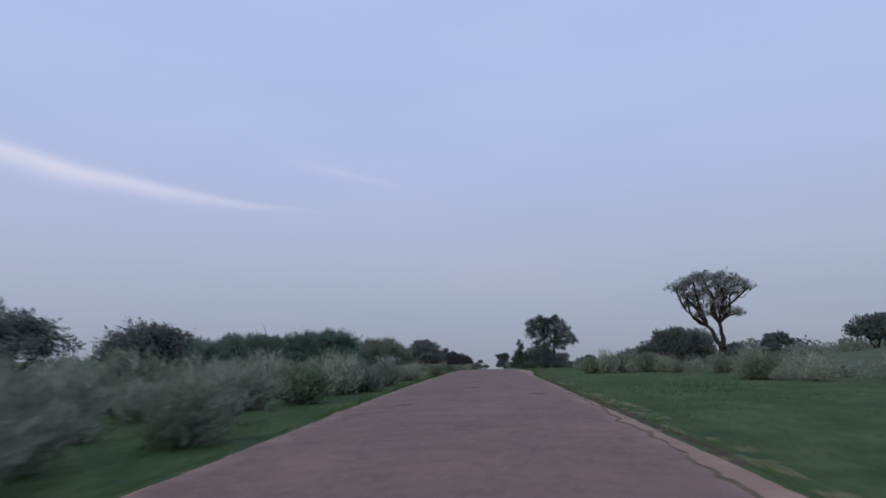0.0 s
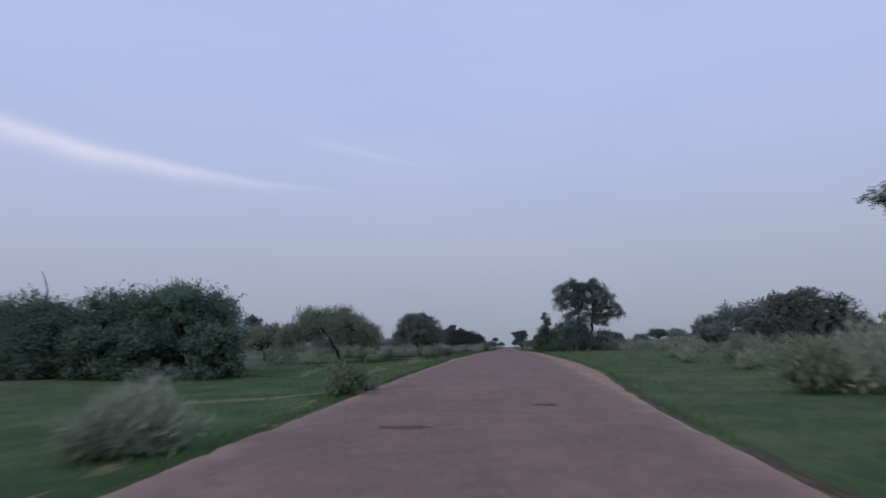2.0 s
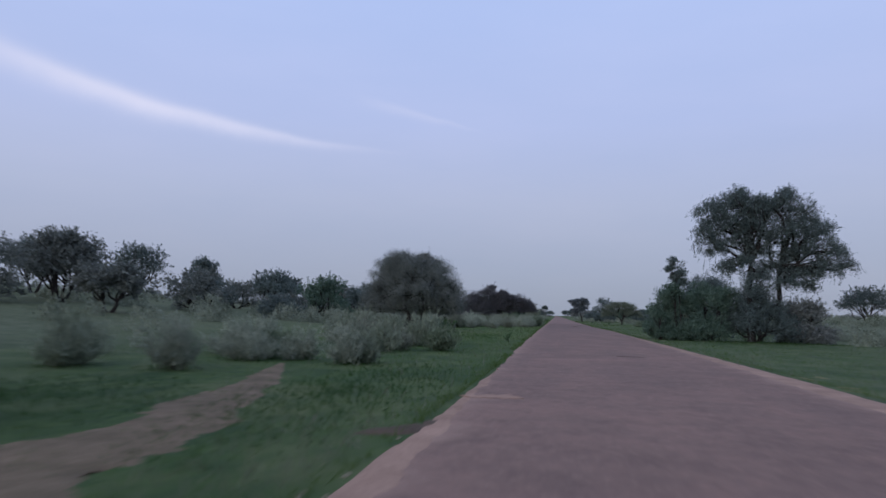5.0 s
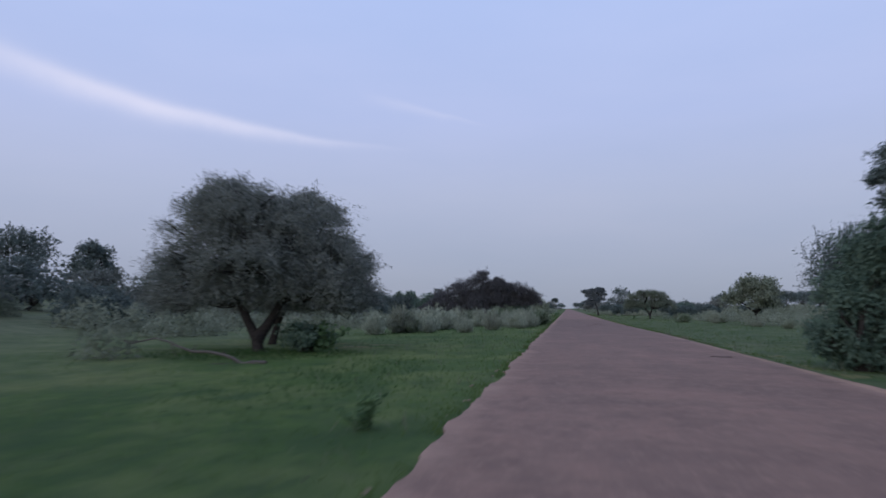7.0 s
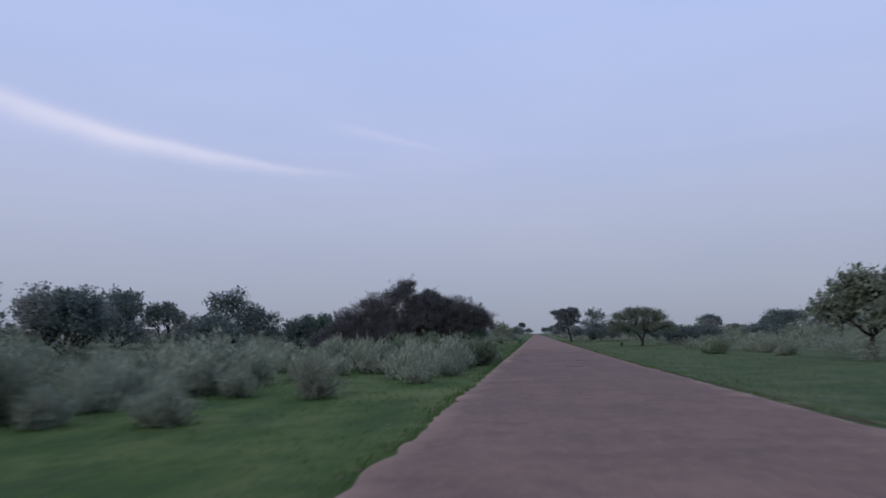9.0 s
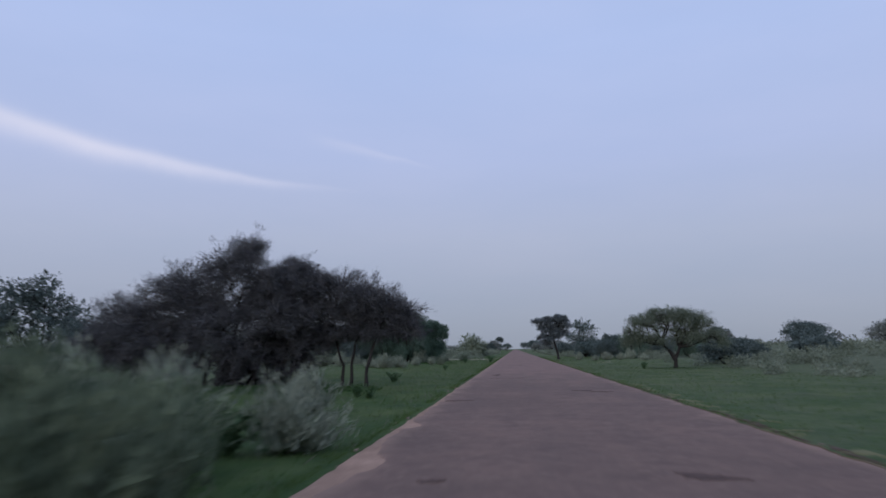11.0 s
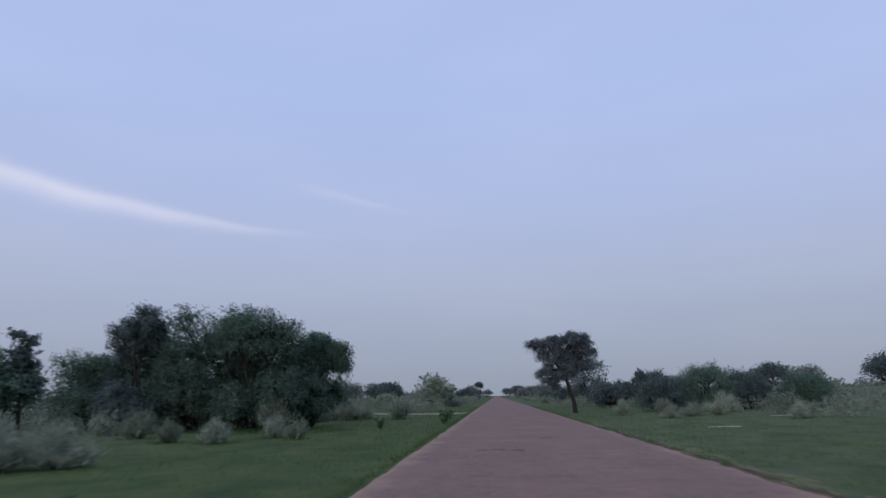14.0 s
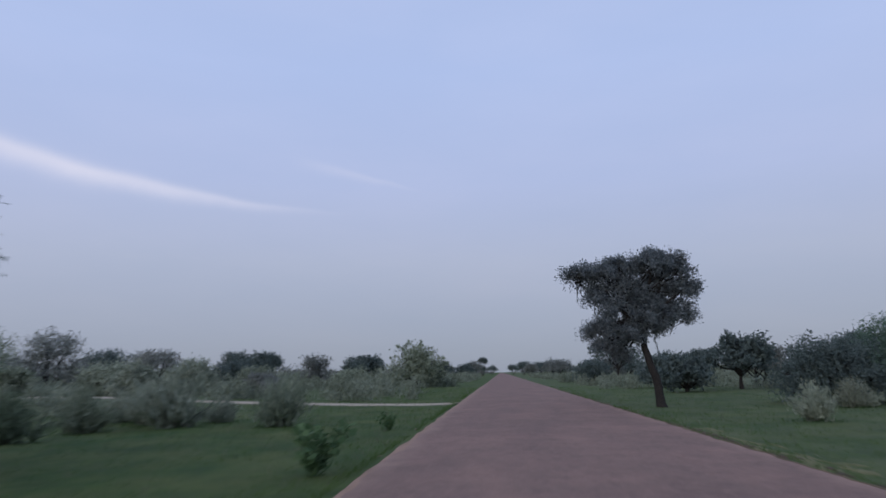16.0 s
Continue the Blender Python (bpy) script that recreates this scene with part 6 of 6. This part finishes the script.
strip("dirt_track_3", [(-3.1, 253.8), (-10, 255.3), (-19, 257.7), (-32, 261.4), (-60, 268)], [1.1, 1.1, 1.1, 1.1, 1.1], DUST, "pale sandy cart track branching off the road", "dirt track", lift=0.03, ragged=0.3)


def road_z(x, y):
    return rise(y) + 0.02 * (1 - (x / 3.0) ** 2)


def road_patch(x, y, w, ln, mat, label, seed, lift=0.006):
    """A ragged thin slab of other material on the road."""
    r = np.random.default_rng(seed)
    m = 40
    vs = [(x, y, road_z(x, y) + lift)]
    ph = r.uniform(0, 6.28, 4)
    for k in range(m):
        a = 2 * math.pi * k / m
        e = (0.88 + 0.18 * math.sin(2 * a + ph[0]) + 0.16 * math.sin(3 * a + ph[1]) + 0.13 * math.sin(5 * a + ph[2]) + 0.12 * math.sin(9 * a + ph[3])) * r.uniform(0.8, 1.15)
        px, py = x + math.cos(a) * w / 2 * e, y + math.sin(a) * ln / 2 * e
        vs.append((px, py, road_z(px, py) + lift))
    vs += [(a, b2, c2 - lift - 0.01) for a, b2, c2 in vs[1:]]
    fs = [(0, 1 + k, 1 + (k + 1) % m) for k in range(m)] + [(1 + k, 1 + m + k, 1 + m + (k + 1) % m, 1 + (k + 1) % m) for k in range(m)]
    return tagged(link_mesh("road_patch", vs, fs, mat), label, "road patch")


DARK_LABEL, PALE_LABEL = "dark worn patch in the asphalt", "pale concrete repair across the asphalt"
for k, (x, y, w, ln, m) in enumerate([
        (1.92, 21.2, 0.5, 0.26, PATCH), (-1.7, 17.6, 0.35, 0.25, PATCH), (-0.28, 25.8, 0.55, 0.3, PATCH), (-0.32, 32.9, 0.6, 0.35, PATCH), (-0.95, 40.1, 0.9, 0.4, PATCH), (1.2, 43.0, 0.5, 0.3, PATCH),
        (-2.35, 60.8, 1.15, 0.32, CONCRETE), (0.1, 62.5, 0.9, 0.4, CONCRETE), (1.5, 56.0, 0.6, 0.3, PATCH), (-1.5, 76.1, 0.9, 0.6, CONCRETE), (0.85, 78.3, 2.5, 0.8, CONCRETE), (-2.55, 84.9, 0.8, 0.6, SAND),
        (0.88, 162.65, 0.62, 0.42, PATCH), (0.73, 158.2, 0.65, 0.4, PATCH), (0.2, 155.6, 0.75, 0.36, PATCH), (1.1, 177.4, 0.7, 0.28, PATCH), (1.55, 176.8, 0.6, 0.22, PATCH), (-2.5, 173.3, 0.8, 0.28, PATCH),
        (-1.9, 162.3, 0.3, 0.2, PATCH), (-1.4, 187.3, 1.5, 0.32, PATCH), (-2.0, 191.3, 0.5, 1.5, PATCH), (2.2, 118.5, 0.6, 0.4, PATCH), (0.6, 96.0, 0.6, 0.35, PATCH), (-1.45, 213.6, 0.25, 0.2, PATCH), (-1.05, 213.7, 0.3, 0.2, PATCH),
        (-0.6, 213.5, 0.28, 0.2, PATCH), (0.4, 218, 0.35, 0.25, PATCH)]):
    road_patch(x, y, w, ln, m, {PATCH: DARK_LABEL, SAND: "pinkish sand drifted onto the asphalt"}.get(m, PALE_LABEL), 300 + k)

# crumbled asphalt lumps at the frayed edge
r_d = np.random.default_rng(17)


def stone_mesh(seed, mat):
    r = np.random.default_rng(seed)
    bm = bmesh.new()
    bmesh.ops.create_icosphere(bm, subdivisions=1, radius=0.5)
    for vtx in bm.verts:
        vtx.co *= r.uniform(0.7, 1.15)
        vtx.co.z *= 0.55
    me = bpy.data.meshes.new("stone")
    bm.to_mesh(me)
    bm.free()
    me.materials.append(mat)
    return me


STONES = [stone_mesh(400 + k, STONE if k < 5 else RUBBLE) for k in range(10)]
for k in range(230):
    if k < 90:
        x, y = -3.25 + float(r_d.normal()) * 0.17, 77.2 + float(r_d.normal()) * 1.6
    elif k < 170:
        x, y = -3.1 - abs(float(r_d.normal())) * 0.12, float(r_d.uniform(100, 185))
    else:
        side = -1 if k % 2 else 1
        x, y = side * (3.15 + abs(float(r_d.normal())) * 0.2), float(r_d.uniform(15, 250))
    sz = float(r_d.uniform(0.02, 0.065)) if k < 90 else float(r_d.uniform(0.03, 0.09))
    o = new("stone", STONES[k % 5 + (5 if k < 90 else 0)])
    z = max(ground_z(x, y), road_z(x, y) if abs(x) < 2.9 else -9)
    o.matrix_world = pose(x, y, z + sz * 0.12, 0, 0, float(r_d.uniform(0, 360))) @ Matrix.Diagonal((sz, sz, sz, 1))
    tagged(o, "broken lump of asphalt lying on the verge", "stone", "verge stones")


def weed(x, y, h, seed):
    """A broad-leaved weed with a few stout shoots."""
    r = np.random.default_rng(seed)
    e = root("weed", x, y)
    cs, ds, ls = [], [], []
    for i in range(9):
        a, lean = r.uniform(0, 2 * math.pi), r.uniform(0.15, 0.75)
        tip = np.array([math.cos(a) * lean * h, math.sin(a) * lean * h, h * r.uniform(0.65, 1.0)])
        vs, fs = [], []
        pts = bent((0, 0, -0.03), tip, 0.06, r, 3)
        tube(vs, fs, pts, [0.016, 0.013, 0.009, 0.005], 4)
        link_mesh("stalk", vs, fs, LEAF_WEED, e)
        for q in np.linspace(0.2, 1.0, 8):
            for sgn in (-1, 1):
                az_l = a + 1.5708 * (round(q * 8) % 2) + (0 if sgn > 0 else math.pi)
                d = np.array([math.cos(az_l), math.sin(az_l), 0.55])
                L = h * 0.20 * r.uniform(0.7, 1.2)
                cs.append(tip * q + d / np.linalg.norm(d) * L * 0.5)
                ds.append(d)
                ls.append(L)
    ls = np.array(ls)
    me = leaf_mesh("foliage", np.array(cs), np.array(ds), ls, ls * 0.75, r)
    me.materials.append(LEAF_WEED)
    o = new("foliage", me)
    o.parent = e
    tagged(e, "broad-leaved green weed growing in the grass", "weed", "roadside weeds")


for k, (x, y, h) in enumerate([(-6.5, 186.0, 0.46), (-3.8, 232.3, 0.8), (-6.25, 227.5, 0.55), (-5.4, 175.6, 0.4), (-5.9, 176.2, 0.45), (-4.0, 240.0, 0.45), (-3.9, 107.0, 0.4), (-6.0, 204.0, 0.4),
                               (8.2, 206.2, 0.5), (-8.8, 119.0, 0.9), (-5.0, 164.5, 0.7)]):
    weed(x, y, h, 500 + k)

# straw tufts and pale dry stalks in the verge
m = 5000
x = np.where(r_d.uniform(size=m) < 0.6, -1, 1) * (3.3 + 7 * r_d.uniform(size=m) ** 1.6)
y = r_d.uniform(5, 270, m)
z = np.array([ground_z(a, b2) for a, b2 in zip(x, y)])
# they stand thickest by the crumbling edge
x[:320] = -3.5 - 1.3 * r_d.uniform(size=320) ** 1.4
y[:320] = r_d.uniform(75.5, 82.5, 320)
z[:320] = [ground_z(a, b2) for a, b2 in zip(x[:320], y[:320])]
hh = r_d.uniform(0.10, 0.32, m)
dirs = r_d.normal(size=(m, 3)) * 0.5
dirs[:, 2] = 0.9
me = leaf_mesh("dry_grass", np.stack([x, y, z + hh * 0.4], 1), dirs, hh, r_d.uniform(0.008, 0.018, m), r_d)
me.materials.append(STRAW)
tagged(new("dry_grass", me), "pale dry grass stalks scattered in the verge", "grass", kind="stuff")


def dead_branch(x, y, pts, r0, label, z=None, name="dead_branch"):
    r = np.random.default_rng(int(abs(x * 100)) + 3)
    vs, fs = [], []
    zz = ground_z(x, y) if z is None else z
    full = []
    for a, b2 in zip(pts[:-1], pts[1:]):
        full += bent(a, b2, 0.06, r, 3)[:-1]
    full.append(np.array(pts[-1], float))
    n = len(full)
    tube(vs, fs, [np.array(p) + np.array([x, y, zz]) for p in full], [r0 * (1 - 0.8 * i / (n - 1)) for i in range(n)], 6)
    for i in range(2, n - 1, 2) if r0 < 0.065 else ():
        end = np.array(full[i]) + r.normal(size=3) * 0.3
        end[2] = max(end[2], 0.02)
        tube(vs, fs, [np.array(full[i]) + np.array([x, y, zz]), end + np.array([x, y, zz])], [r0 * 0.4, r0 * 0.1], 4)
    tagged(link_mesh(name, vs, fs, BARK_GREY, smooth=True), label, "branch")


dead_branch(-10.0, 115.6, [(1.2, -0.5, 0.03), (0.3, -0.4, 0.12), (-0.9, -0.2, 0.25), (-2.2, 0.2, 0.55), (-3.2, 0.3, 0.5)], 0.06, "pale fallen bough lying under a tree")
dead_branch(-10.0, 66.5, [(0.6, 0, 0.02), (0.1, 0.1, 0.25), (-0.3, 0.1, 0.32), (-0.5, 0.1, 0.12)], 0.05, "dead branch lying in the grass")
dead_branch(-18.6, 57.0, [(0, 0, -0.05), (0, 0, 2.2), (-0.1, 0, 3.6), (-0.45, 0, 4.5)], 0.07, "bare dead stem sticking out of a bush")


def utility_pole(x, y, h):
    e = root("utility_pole", x, y)
    vs, fs = [], []
    tube(vs, fs, [(0, 0, -0.2), (0, 0, h * 0.5), (0, 0, h)], [0.13, 0.11, 0.09], 8)
    link_mesh("pole", vs, fs, WOOD, e)
    vs, fs = [], []
    tube(vs, fs, [(-0.8, 0, h - 0.3), (0.8, 0, h - 0.3)], [0.05, 0.05], 6)
    link_mesh("crossarm", vs, fs, WOOD, e)
    tagged(e, "thin dark utility pole standing beyond the scrub", "pole", "utility poles")


utility_pole(-73.5, 290.0, 8.5)
